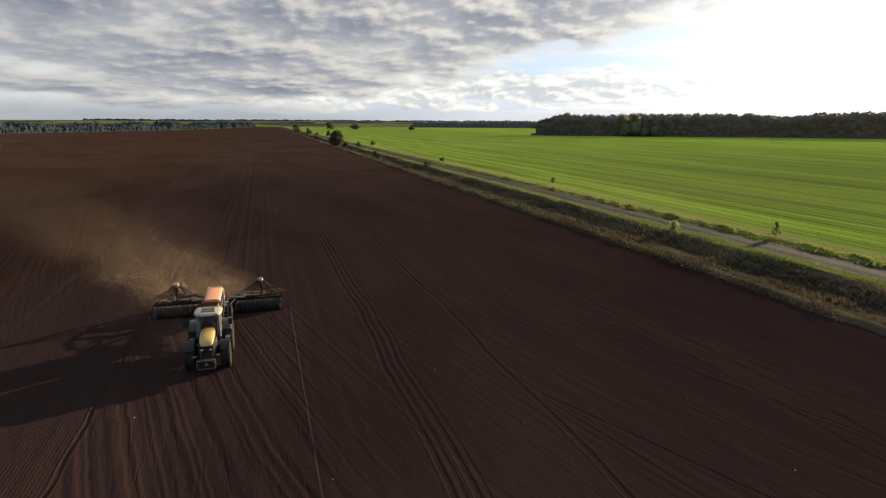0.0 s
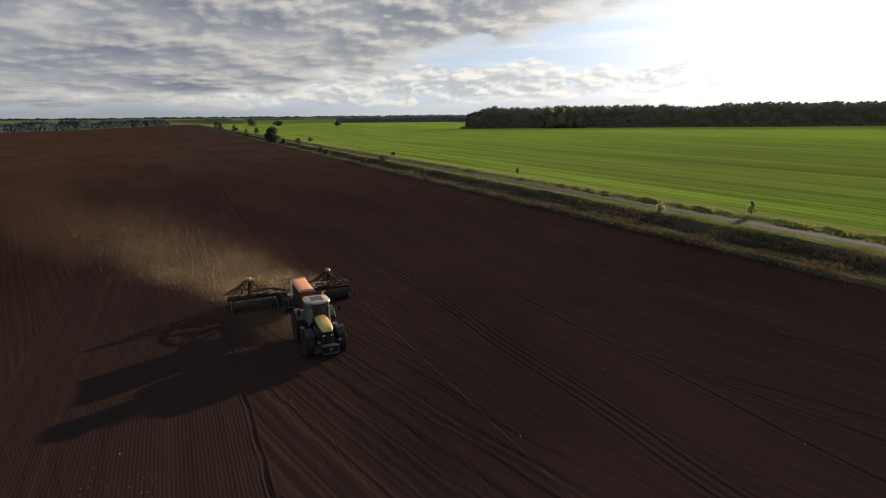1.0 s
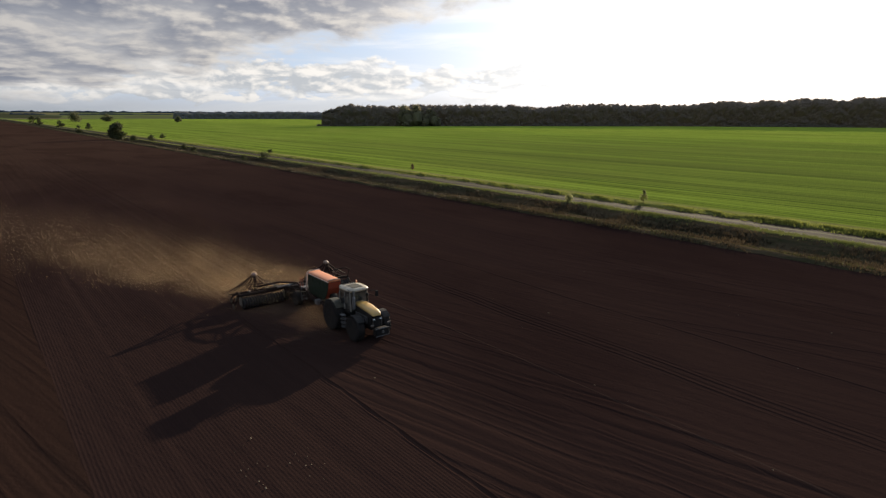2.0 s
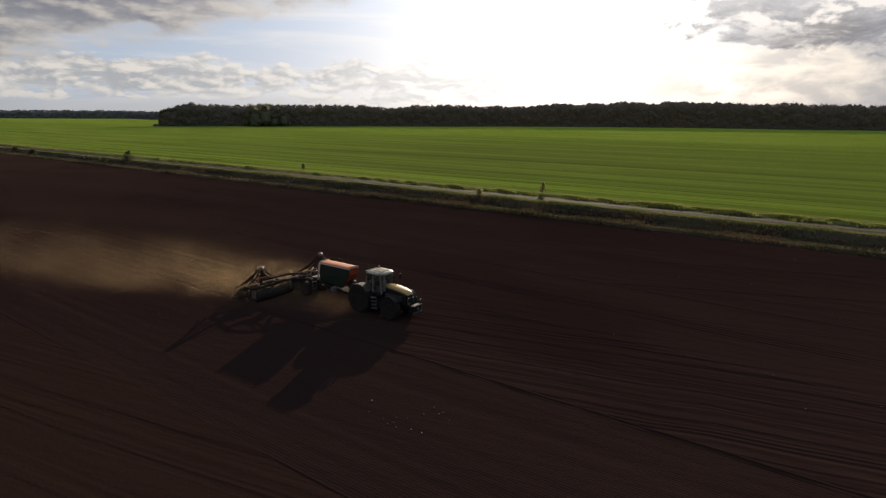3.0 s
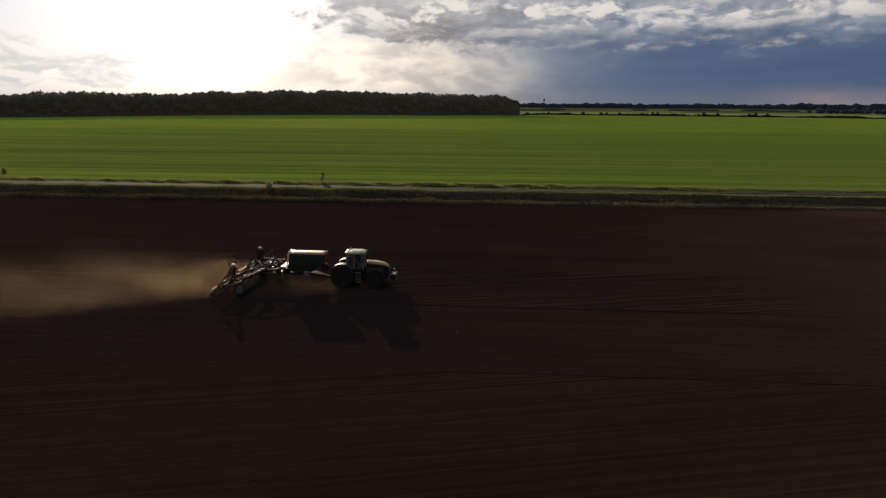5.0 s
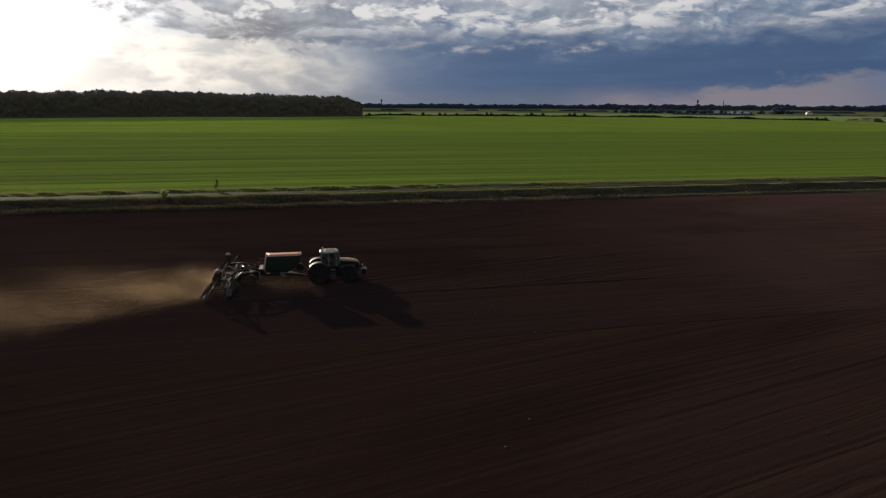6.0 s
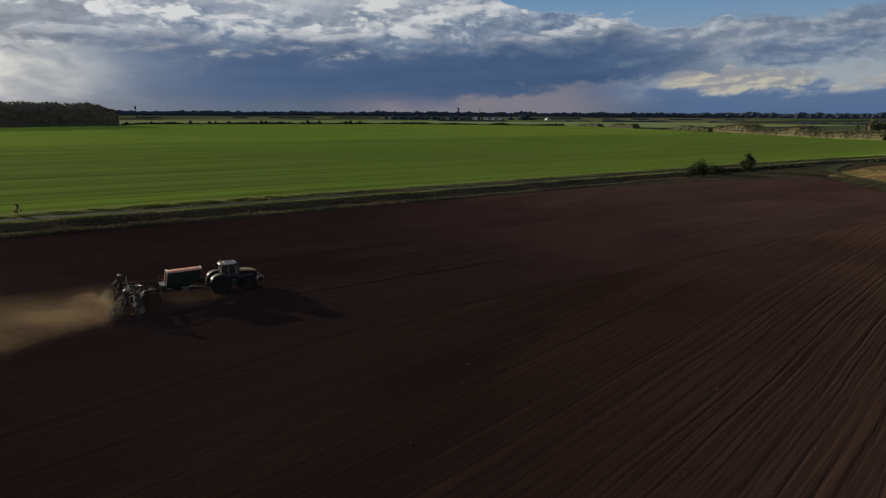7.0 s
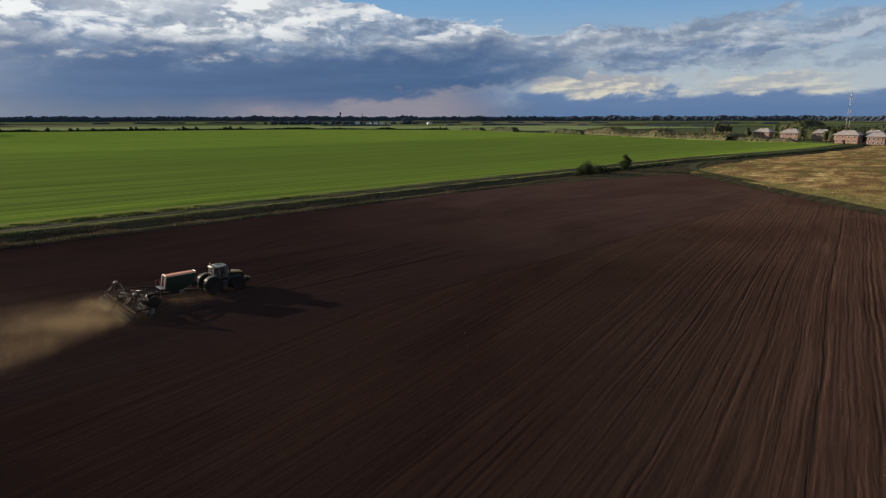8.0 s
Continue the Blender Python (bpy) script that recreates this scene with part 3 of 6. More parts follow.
def box(size, at, bevel=0.03, bm=None, turn=None):
    bm = bm or bmesh.new()
    made = bmesh.ops.create_cube(bm, size=1.0)["verts"]
    bmesh.ops.scale(bm, vec=size, verts=made)
    if bevel:
        edges = list({e for v in made for e in v.link_edges})
        out = bmesh.ops.bevel(bm, geom=edges, offset=min(bevel, min(size) * 0.4), segments=2, affect="EDGES")
        made = list({v for f in out["faces"] for v in f.verts} | {v for v in made if v.is_valid})
    if turn is not None:
        bmesh.ops.rotate(bm, cent=(0, 0, 0), matrix=Euler([radians(a) for a in turn]).to_matrix(), verts=made)
    bmesh.ops.translate(bm, vec=at, verts=made)
    return bm


def hull(sections, bm=None):
    """A skin through closed rings of equal length, with end caps."""
    bm = bm or bmesh.new()
    rings = [[bm.verts.new(p) for p in ring] for ring in sections]
    n = len(rings[0])
    for a, b in zip(rings, rings[1:]):
        for i in range(n):
            bm.faces.new((a[i], a[(i + 1) % n], b[(i + 1) % n], b[i]))
    bm.faces.new(rings[0][::-1])
    bm.faces.new(rings[-1])
    return bm


def tube(points, r, bm=None, seg=8):
    """A round bar along points."""
    bm = bm or bmesh.new()
    pts = [Vector(p) for p in points]
    rings = []
    for i, p in enumerate(pts):
        d = (pts[min(i + 1, len(pts) - 1)] - pts[max(i - 1, 0)]).normalized()
        q = d.to_track_quat("Z", "Y")
        rings.append([p + q @ Vector((r * math.cos(k * math.tau / seg), r * math.sin(k * math.tau / seg), 0)) for k in range(seg)])
    return hull(rings, bm)


def lathe(profile, at, axis="Y", seg=32, bm=None):
    """Turns (radius, along) pairs round an axis through at."""
    bm = bm or bmesh.new()
    at = Vector(at)
    rings = []
    for r, a in profile:
        ring = []
        for k in range(seg):
            c, s = r * math.cos(k * math.tau / seg), r * math.sin(k * math.tau / seg)
            v = {"X": (a, c, s), "Y": (c, a, s), "Z": (c, s, a)}[axis]
            ring.append(bm.verts.new(at + Vector(v)))
        rings.append(ring)
    for a, b in zip(rings, rings[1:]):
        for i in range(seg):
            bm.faces.new((a[i], a[(i + 1) % seg], b[(i + 1) % seg], b[i]))
    bm.faces.new(rings[0][::-1])
    bm.faces.new(rings[-1])
    return bm


def smoothstep(a, b, x):
    t = np.clip((x - a) / (b - a), 0, 1)
    return t * t * (3 - 2 * t)


def land(x, y):
    """Height of the open country."""
    x, y = np.asarray(x, float), np.asarray(y, float)
    swell = 1.5 * smoothstep(200, 900, y) * np.exp(-((x + 300) / 520.0) ** 2)
    hill = 1.5 * np.exp(-(((x + 300) / 330.0) ** 2 + ((y - 760) / 120.0) ** 2))
    return swell + hill


def sway(x):
    """How far the track swings aside on its way to the village."""
    return -16.0 * smoothstep(205, 420, np.asarray(x, float))


def lie(x, y):
    """Height of the ground with the bank along the track."""
    x, y = np.asarray(x, float), np.asarray(y, float)
    q = y - sway(x)
    rise = 0.35 * smoothstep(51.5, 54.2, q) + 0.24 * np.exp(-((q - 54.9) / 1.0) ** 2) - 0.32 * np.exp(-((q - 50.2) / 2.3) ** 2) + 0.20 * np.exp(-((q - 45.6) / 0.9) ** 2) + 0.20 * np.exp(-((q - 64.4) / 0.8) ** 2)
    return rise + land(x, y)


def grid_faces(nx, ny):
    i = np.arange(nx - 1)[:, None] * ny + np.arange(ny - 1)[None, :]
    return np.stack((i, i + ny, i + ny + 1, i + 1), -1).reshape(-1, 4)


def sheet(name, xs, near, far, rows, mat, label, lift=0.0, ease=1.0, relief=None):
    """Ground between y = near(x) and y = far(x)."""
    xs = np.asarray(xs, float)
    s = np.linspace(0, 1, rows) ** ease
    X = np.repeat(xs[:, None], rows, 1)
    a = np.array([near(v) for v in xs])[:, None]
    b = np.array([far(v) for v in xs])[:, None]
    Y = a + (b - a) * s[None, :]
    Z = lie(X, Y) + lift
    if relief is not None:
        Z = Z + relief(X, Y)
    ob = mesh_object(name, np.stack((X, Y, Z), -1).reshape(-1, 3), grid_faces(len(xs), rows), mat, smooth=True)
    return tagged(ob, label, name.replace("_", " "), kind="structure")


def along(points):
    px, py = zip(*points)
    return lambda v: float(np.interp(v, px, py))


def spaced(a, b, fine_a, fine_b, fine, coarse):
    left = np.arange(a, fine_a, coarse)
    mid = np.arange(fine_a, fine_b, fine)
    right = np.arange(fine_b, b + coarse, coarse)
    return np.concatenate((left, mid, right))


def wave(values, scale, seed):
    """Smooth random numbers along one line."""
    r = np.random.RandomState(seed).uniform(-1, 1, 4096)
    q = np.asarray(values) / scale + 2048
    i = np.floor(q).astype(int) % 4095
    f = q - np.floor(q)
    f = f * f * (3 - 2 * f)
    return r[i] * (1 - f) + r[i + 1] * f


# ---- ground ----
def build_ground():
    radii = np.concatenate(([0.0], np.geomspace(60, 4950, 46)))
    n = 120
    verts = [(0, 0, -0.6)]
    for r in radii[1:]:
        a = np.arange(n) * math.tau / n
        X, Y = r * np.cos(a), r * np.sin(a)
        far = smoothstep(1500, 4600, r)
        Z = land(X, Y) - 0.6 + far * (14 + 10 * wave(a * 60, 7.0, 5))
        verts += list(zip(X.tolist(), Y.tolist(), Z.tolist()))
    faces = [(0, 1 + i, 1 + (i + 1) % n) for i in range(n)]
    for k in range(len(radii) - 2):
        o = 1 + k * n
        faces += [(o + i, o + n + i, o + n + (i + 1) % n, o + (i + 1) % n) for i in range(n)]
    ob = mesh_object("ground", verts, faces, LAND, smooth=True)
    tagged(ob, "flat farmland reaching the horizon in pale patches", "ground", kind="structure")


EDGE_A, EDGE_B = (120.0, -41.0), (181.0, 27.0)     # where the ploughing ends against the meadow


def edge_y(x):
    return EDGE_A[1] + (x - EDGE_A[0]) * (EDGE_B[1] - EDGE_A[1]) / (EDGE_B[0] - EDGE_A[0])


def dents(q, wide, deep):
    """A wheel mark: pressed down in the middle, pushed up at its sides."""
    q = np.abs(q)
    return -deep * (1 - smoothstep(wide * 0.5, wide * 0.8, q)) + deep * 0.6 * np.exp(-((q - wide * 0.95) / (wide * 0.25)) ** 2)


def drill_rows(U, V):
    """Fresh soil: fine drill rows on the passes that are sown, slanting harrow ridges where they are still to come."""
    sown = np.maximum(1 - smoothstep(-5.25, -5.05, V), (1 - smoothstep(4.45, 4.75, np.abs(V))) * (1 - smoothstep(-9.6, -8.6, U)))
    rows = 0.0045 * np.sin(V * math.tau / 0.165) * (0.65 + 0.35 * wave(V, 3.1, 11)) + 0.007 * wave(V, 0.45, 12) + 0.010 * wave(V, 1.6, 14)
    a = radians(14.0)
    W = V * math.cos(a) - U * math.sin(a) + 0.20 * wave(U + 5 * wave(V, 3.0, 40), 3.4, 41) + 0.07 * wave(U + 9 * wave(V, 1.1, 44), 1.1, 45)
    ridges = 0.030 * wave(W, 0.40, 42) * (0.55 + 0.6 * wave(W * 0.6 + U * 0.2, 2.2, 43)) + 0.016 * wave(W, 0.17, 46)
    near = smoothstep(-12, -2, U) * (1 - smoothstep(32, 42, U))
    ridges = ridges * near * (1.0 - 0.72 * smoothstep(4.8, 6.2, V))
    Z = sown * rows + (1 - sown) * (ridges + 0.004 * wave(V, 0.6, 13))
    meander = 0.16 * wave(U, 7.0, 47) + 0.08 * wave(U, 2.6, 48)
    worn = 0.10 + 0.42 * smoothstep(-75, -20, U) * (1 - smoothstep(22, 38, U)) * (0.8 + 0.3 * wave(U, 6.0, 51))
    for at, wide, deep in ((10.2, 0.22, 0.034), (10.65, 0.16, 0.020), (11.15, 0.22, 0.034), (11.6, 0.14, 0.018), (16.95, 0.24, 0.036), (29.0, 0.3, 0.016), (30.9, 0.3, 0.016), (38.0, 0.3, 0.014)):
        Z = Z + worn * dents(V - at - meander, wide, deep)
    fan = 0.5 * smoothstep(10.5, 12.5, U) * (1 - smoothstep(30, 44, U))
    for at, slope, deep in ((17.5, 0.42, 0.034), (17.2, 0.24, 0.018), (22.5, 0.40, 0.016), (27.5, 0.36, 0.026)):
        Z = Z + fan * dents(V - at - slope * (U - 11.5) - 0.6 * meander, 0.20, deep)
    for at, wide, deep in ((5.2, 0.09, -0.006), (-5.2, 0.16, 0.026)):
        Z = Z + (0.25 + 0.75 * smoothstep(-12, -7, U)) * (1 - smoothstep(26, 44, U)) * dents(V - at - 0.05 * wave(U, 1.7, 49), wide, deep)
    for at in (-0.95, 0.95):
        Z = Z + (1 - smoothstep(-9.6, -8.6, U)) * dents(V - at, 0.6, 0.012)
    return Z


def harrow_rows(U, V):
    """Older cultivation: wavering ridges and wheel tracks, coarser on the part worked last."""
    V = V + 0.10 * wave(U + 11 * wave(V, 2.4, 36), 4.5, 35) + 0.05 * wave(U + 7 * wave(V, 0.7, 37), 1.9, 38)
    h = (0.010 * wave(V, 0.45, 32) + 0.008 * wave(V, 0.17, 33) + 0.012 * wave(V, 1.6, 34)) * (0.75 + 0.35 * wave(U + 13 * wave(V, 0.8, 39), 6.0, 30))
    worked = smoothstep(-30.0, -54.0, V + 4 * wave(U, 30.0, 43))
    strong = 0.55 + 0.6 * wave(U + 30 * wave(V, 1.4, 45), 11.0, 46)
    h = h + worked * strong * (0.021 * wave(V, 0.25, 47) + 0.010 * wave(V, 0.12, 48))
    h = h + 0.018 * smoothstep(0.45, 0.9, wave(V, 2.6, 49)) * wave(V, 0.24, 50)
    h = h * (0.25 + 0.75 * smoothstep(-130, -35, U)) * (1 - 0.7 * smoothstep(4, 18, V))
    for at in np.arange(-150, 0, 9.3):
        for c in (at - 0.95 + 0.3 * math.sin(at), at + 0.95):
            h = h + dents(V - c - 0.12 * wave(U, 5.0, 53), 0.28, 0.006) * (0.2 + 0.8 * smoothstep(-130, -35, U))
    return h


def worked_field(name, vs, us, profile, turn, cuts, label):
    U, V = np.meshgrid(us, vs, indexing="ij")
    bend = 0.25 * wave(U, 45.0, 20 if turn == 0 else 40)
    verts = np.stack((U, V + bend * (0.35 if turn == 0 else 1.6), profile(U, V)), -1).reshape(-1, 3)
    ob = mesh_object(name, verts, grid_faces(len(us), len(vs)), SOIL if turn == 0 else SOIL_HARROWED)
    bm = bmesh.new()
    bm.from_mesh(ob.data)
    back = Matrix.Rotation(-radians(turn), 3, "Z")
    for point, normal in cuts:
        bmesh.ops.bisect_plane(bm, geom=bm.verts[:] + bm.edges[:] + bm.faces[:], dist=1e-5,
                               plane_co=back @ Vector(point), plane_no=back @ Vector(normal), clear_outer=True)
    bm.to_mesh(ob.data)
    bm.free()
    ob.matrix_world = pose(0, 0, 0, 0, 0, turn)
    return tagged(ob, label, "ploughed field", kind="structure")


def build_fields():
    diag = ((EDGE_A[0], EDGE_A[1], 0), (EDGE_B[1] - EDGE_A[1], -(EDGE_B[0] - EDGE_A[0]), 0))
    us = np.concatenate((np.arange(-1650, -110, 50.0), np.arange(-110, -12, 4.0), np.arange(-12, 36, 0.4), np.arange(36, 90, 4.0), np.arange(90, 200, 25.0)))
    worked_field("field_drilled", np.arange(-17.0, 46.2, 0.045), us, drill_rows, 0.0, [diag], "dark brown freshly drilled soil in long straight rows")
    us = np.concatenate((np.arange(-1700, -90, 60.0), np.arange(-90, -22, 6.0), np.arange(-22, 96, 1.8), np.arange(96, 200, 6.0)))
    worked_field("field_harrowed", np.concatenate((np.arange(-150.0, -75.0, 0.2), np.arange(-75.0, 10.0, 0.06), np.arange(10.0, 390.0, 1.0))), us, harrow_rows, 11.8,
                 [diag, ((0, -17.0, 0), (0, 1, 0)), ((-1650, 0, 0), (-1, 0, 0))], "dark brown harrowed soil with wheel tracks")
    xs = spaced(-1650, 490, -140, 220, 2.0, 20.0)
    foot = along([(-1650, 44.0), (100, 44.0), (147, 35.0), (181, 27.0), (210, 33.0), (256, 36.5), (309, 34.5), (360, 30.5), (490, 28.5)])
    ragged = lambda x: foot(x) + 0.35 * float(wave(x, 2.7, 12)) + 0.5 * float(wave(x, 11.0, 13))
    crest = lambda X, Y: 0.10 * wave(X + 7 * Y, 2.3, 3) + 0.10 * wave(Y * 1.7 + 0.3 * X, 1.1, 4)
    bank = lambda X, Y: crest(X, Y) - 0.16 + 0.22 * smoothstep(0.0, 1.8, Y - np.array([ragged(v) for v in X[:, 0]])[:, None])
    sheet("verge", xs, ragged, lambda x: 56.3 + float(sway(x)), 30, VERGE, "weedy grass bank between field and track", relief=bank)
    sheet("track", xs, lambda x: 56.3 + float(sway(x)), lambda x: 63.2 + float(sway(x)), 14, TRACK, "greyish rutted dirt track along the field", lift=-0.03,
          relief=lambda X, Y: 0.05 * wave(Y, 0.7, 8) + 0.03 * wave(X, 3.0, 9))
    sheet("verge_far", xs, lambda x: 63.2 + float(sway(x)), lambda x: 66.3 + float(sway(x)), 16, VERGE, "strip of rough grass beside the crop", relief=crest)
    edge = along([(-3000, 66.3), (490, 66.3), (506, 180), (660, 600)])
    near = lambda x: edge(x) + float(sway(x)) * (1 if x <= 490 else 0.9)
    far = along([(-1625, 72), (-1600, 458), (-1500, 720), (-640, 440), (-606, 306), (-546, 402), (-470, 502), (-350, 622), (-180, 702), (-50, 733), (62, 822),
                 (100, 930), (300, 900), (500, 850), (660, 630)])
    cx = np.concatenate((np.arange(-1625, -660, 40), np.arange(-660, 490, 12), np.arange(490, 661, 10)))
    ys = np.concatenate((np.arange(50.3, 66.3, 2.0), np.arange(66.3, 320, 0.25), np.arange(320, 941, 1.0)))
    X, Y = np.meshgrid(cx, ys, indexing="ij")
    ridge = np.where(Y < 320, 0.021 * (np.abs((Y / 0.5) % 1 - 0.5) * 4 - 1), 0.024 * (np.abs((Y / 2.0) % 1 - 0.5) * 4 - 1))
    ridge = ridge + 0.04 * wave(Y, 3.0, 21) + 0.05 * wave(Y + 0.02 * X, 11.0, 22)
    lo = np.array([near(v) for v in cx])[:, None]
    hi = np.array([far(v) for v in cx])[:, None]
    Yc = np.clip(Y, lo, np.maximum(hi, lo))
    verts = np.stack((X, Yc, lie(X, Yc) + ridge), -1).reshape(-1, 3)
    faces = grid_faces(len(cx), len(ys))
    flat = Yc.reshape(-1)
    faces = faces[(flat[faces].max(1) - flat[faces].min(1)) > 0.05]
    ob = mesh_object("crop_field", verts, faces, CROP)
    tagged(ob, "bright green field of young winter cereal in drilled rows", "crop field", kind="structure")
    k = math.hypot(61.0, 68.0)
    nx, ny = 68.0 / k, -61.0 / k
    rows = []
    for q in np.linspace(-150, 92, 90):
        x, y = EDGE_A[0] + 61.0 / k * q, EDGE_A[1] + 68.0 / k * q
        wob = float(wave(q, 9.0, 26))
        rows.append([(x + nx * o, y + ny * o, 0.03 + 0.12 * math.sin(o) ** 2 + 0.05 * float(wave(q + o * 9, 2.0, 27))) for o in (-1.2 + 0.8 * wob, 0.6, 2.4, 4.2, 6.5 + 1.5 * wob)])
    ob = mesh_object("verge_corner", np.array(rows).reshape(-1, 3), grid_faces(90, 5)[:, ::-1], VERGE, smooth=True)
    tagged(ob, "green grass strip between soil and dry meadow", "verge", kind="structure")
    bend = [(238, 45.5), (222, 42.0), (208, 37.5), (198, 32.0), (190, 25.0), (180, 13.0), (168, -1.0)]
    fine = np.linspace(0, len(bend) - 1, 60)
    cx_, cy_ = np.interp(fine, range(len(bend)), [b[0] for b in bend]), np.interp(fine, range(len(bend)), [b[1] for b in bend])
    cx_, cy_ = [np.convolve(np.pad(c, 5, mode="edge"), np.ones(11) / 11, "valid") for c in (cx_, cy_)]
    tx, ty = np.gradient(cx_), np.gradient(cy_)
    k2 = np.hypot(tx, ty)
    rows = [[(cx_[i] - ty[i] / k2[i] * o, cy_[i] + tx[i] / k2[i] * o, 0.24 + float(lie(cx_[i], cy_[i])) - (0.07 if abs(abs(o) - 0.9) < 0.3 else 0.0)) for o in (-1.6, -1.1, -0.8, 0.0, 0.8, 1.1, 1.6)] for i in range(60)]
    ob = mesh_object("side_track", np.array(rows).reshape(-1, 3), grid_faces(60, 7)[:, ::-1], TRACK, smooth=True)
    tagged(ob, "rutted wheel track curving off round the field corner", "track", kind="structure")
    px = np.arange(70, 1300, 40.0)
    sheet("far_pasture", px, along([(70, 905), (300, 906), (500, 856), (662, 636), (700, 500), (1300, 420)]), along([(70, 1500), (700, 1400), (1300, 800)]), 14, PASTURE,
          "pale green pasture beyond the far hedge", lift=-0.3)
    mx = np.arange(-60, 500, 6.0)
    top = lambda x: min(edge_y(x), foot(x) + 1.0)
    sheet("meadow", mx, lambda x: min(-260.0, edge_y(x) - 1), top, 60, MEADOW, "rough meadow of tawny dry grass",
          relief=lambda X, Y: 0.15 * wave(X + Y * 0.6, 5.0, 23) + 0.1 * wave(Y, 3.0, 24) - 0.12)


build_ground()
build_fields()


# ---- woodland ----
def ico():
    bm = bmesh.new()
    bmesh.ops.create_icosphere(bm, subdivisions=1, radius=1.0)
    v = np.array([p.co[:] for p in bm.verts])
    f = np.array([[p.index for p in q.verts] for q in bm.faces])
    bm.free()
    return v, f


ICO_V, ICO_F = ico()


def tree_shape(rng, tall, wide, clumps, leaves, leaf, bare=0.25):
    """Vertices and triangles of a crown: lumps with loose leaf sprays on them."""
    V, F, n = [ICO_V * rng.uniform(0.85, 1.0, (len(ICO_V), 1)) * np.array((wide * 0.46, wide * 0.46, tall * 0.42)) + np.array((0, 0, tall * 0.45))], [ICO_F], len(ICO_V)
    for k in range(clumps):
        a, q = rng.uniform(0, math.tau), rng.uniform(0, 1)
        zc = tall * (bare + (1 - bare) * (0.15 + 0.72 * q))
        room = wide * 0.5 * math.sqrt(max(0.12, 1 - (2 * q - 0.75) ** 2 * 0.8))
        rc = rng.uniform(0.38, 0.62) * wide * 0.5
        c = np.array((math.cos(a) * (room - rc * 0.6) * rng.uniform(0.3, 1), math.sin(a) * (room - rc * 0.6) * rng.uniform(0.3, 1), zc))
        body = ICO_V * rng.uniform(0.72, 1.0, (len(ICO_V), 1)) * rc * np.array((1, 1, 0.85)) * 0.86
        V.append(body + c), F.append(ICO_F + n)
        n += len(body)
        d = rng.normal(size=(leaves, 3))
        d /= np.linalg.norm(d, axis=1)[:, None]
        p = c + d * rc * np.array((1, 1, 0.85)) * rng.uniform(0.82, 1.16, (leaves, 1))
        tri = p[:, None, :] + rng.normal(size=(leaves, 3, 3)) * leaf
        V.append(tri.reshape(-1, 3)), F.append(np.arange(leaves * 3).reshape(-1, 3) + n)
        n += leaves * 3
    return np.concatenate(V), np.concatenate(F)


def woods(name, places, kinds, mat, label):
    """Many trees as one sheet of woodland; places: x, y, z, size, turn."""
    V, F, n = [], [], 0
    for i, (x, y, z, s, t) in enumerate(places):
        v, f = kinds[i % len(kinds)]
        c, q = math.cos(t), math.sin(t)
        w = np.stack((v[:, 0] * c - v[:, 1] * q, v[:, 0] * q + v[:, 1] * c, v[:, 2]), -1) * s + np.array((x, y, z))
        V.append(w), F.append(f + n)
        n += len(v)
    ob = mesh_object(name, np.concatenate(V), np.concatenate(F), mat)
    return tagged(ob, label, "woodland", kind="stuff")


def belt(rng, line, depth, step, size=(0.8, 1.15)):
    """Tree places along a line and behind it."""
    out = []
    for (ax, ay), (bx, by) in zip(line, line[1:]):
        run = math.hypot(bx - ax, by - ay)
        nx, ny = -(by - ay) / run, (bx - ax) / run
        for k in range(max(1, int(run / step))):
            for row in range(max(1, int(depth / step))):
                f = (k + rng.uniform(0, 1)) * step / run
                o = (row + rng.uniform(0, 0.9)) * step
                x, y = ax + (bx - ax) * f + nx * o, ay + (by - ay) * f + ny * o
                out.append((x, y, float(lie(x, y)) - 0.3, rng.uniform(*size), rng.uniform(0, math.tau)))
    return out


def cells(P, size, seed):
    """Distance to the nearest of many scattered centres, in cell sizes."""
    q = P / size
    base = np.floor(q).astype(np.int64)
    best = np.full(len(P), 9.0)
    for dx in (-1, 0, 1):
        for dy in (-1, 0, 1):
            for dz in (-1, 0, 1):
                c = base + np.array((dx, dy, dz))
                h = (c[:, 0] * 73856093) ^ (c[:, 1] * 19349663) ^ (c[:, 2] * 83492791) ^ seed
                jit = np.stack([((h * m) % 1009) / 1009.0 for m in (31, 57, 91)], -1)
                best = np.minimum(best, np.linalg.norm(c + jit - q, axis=1))
    return best


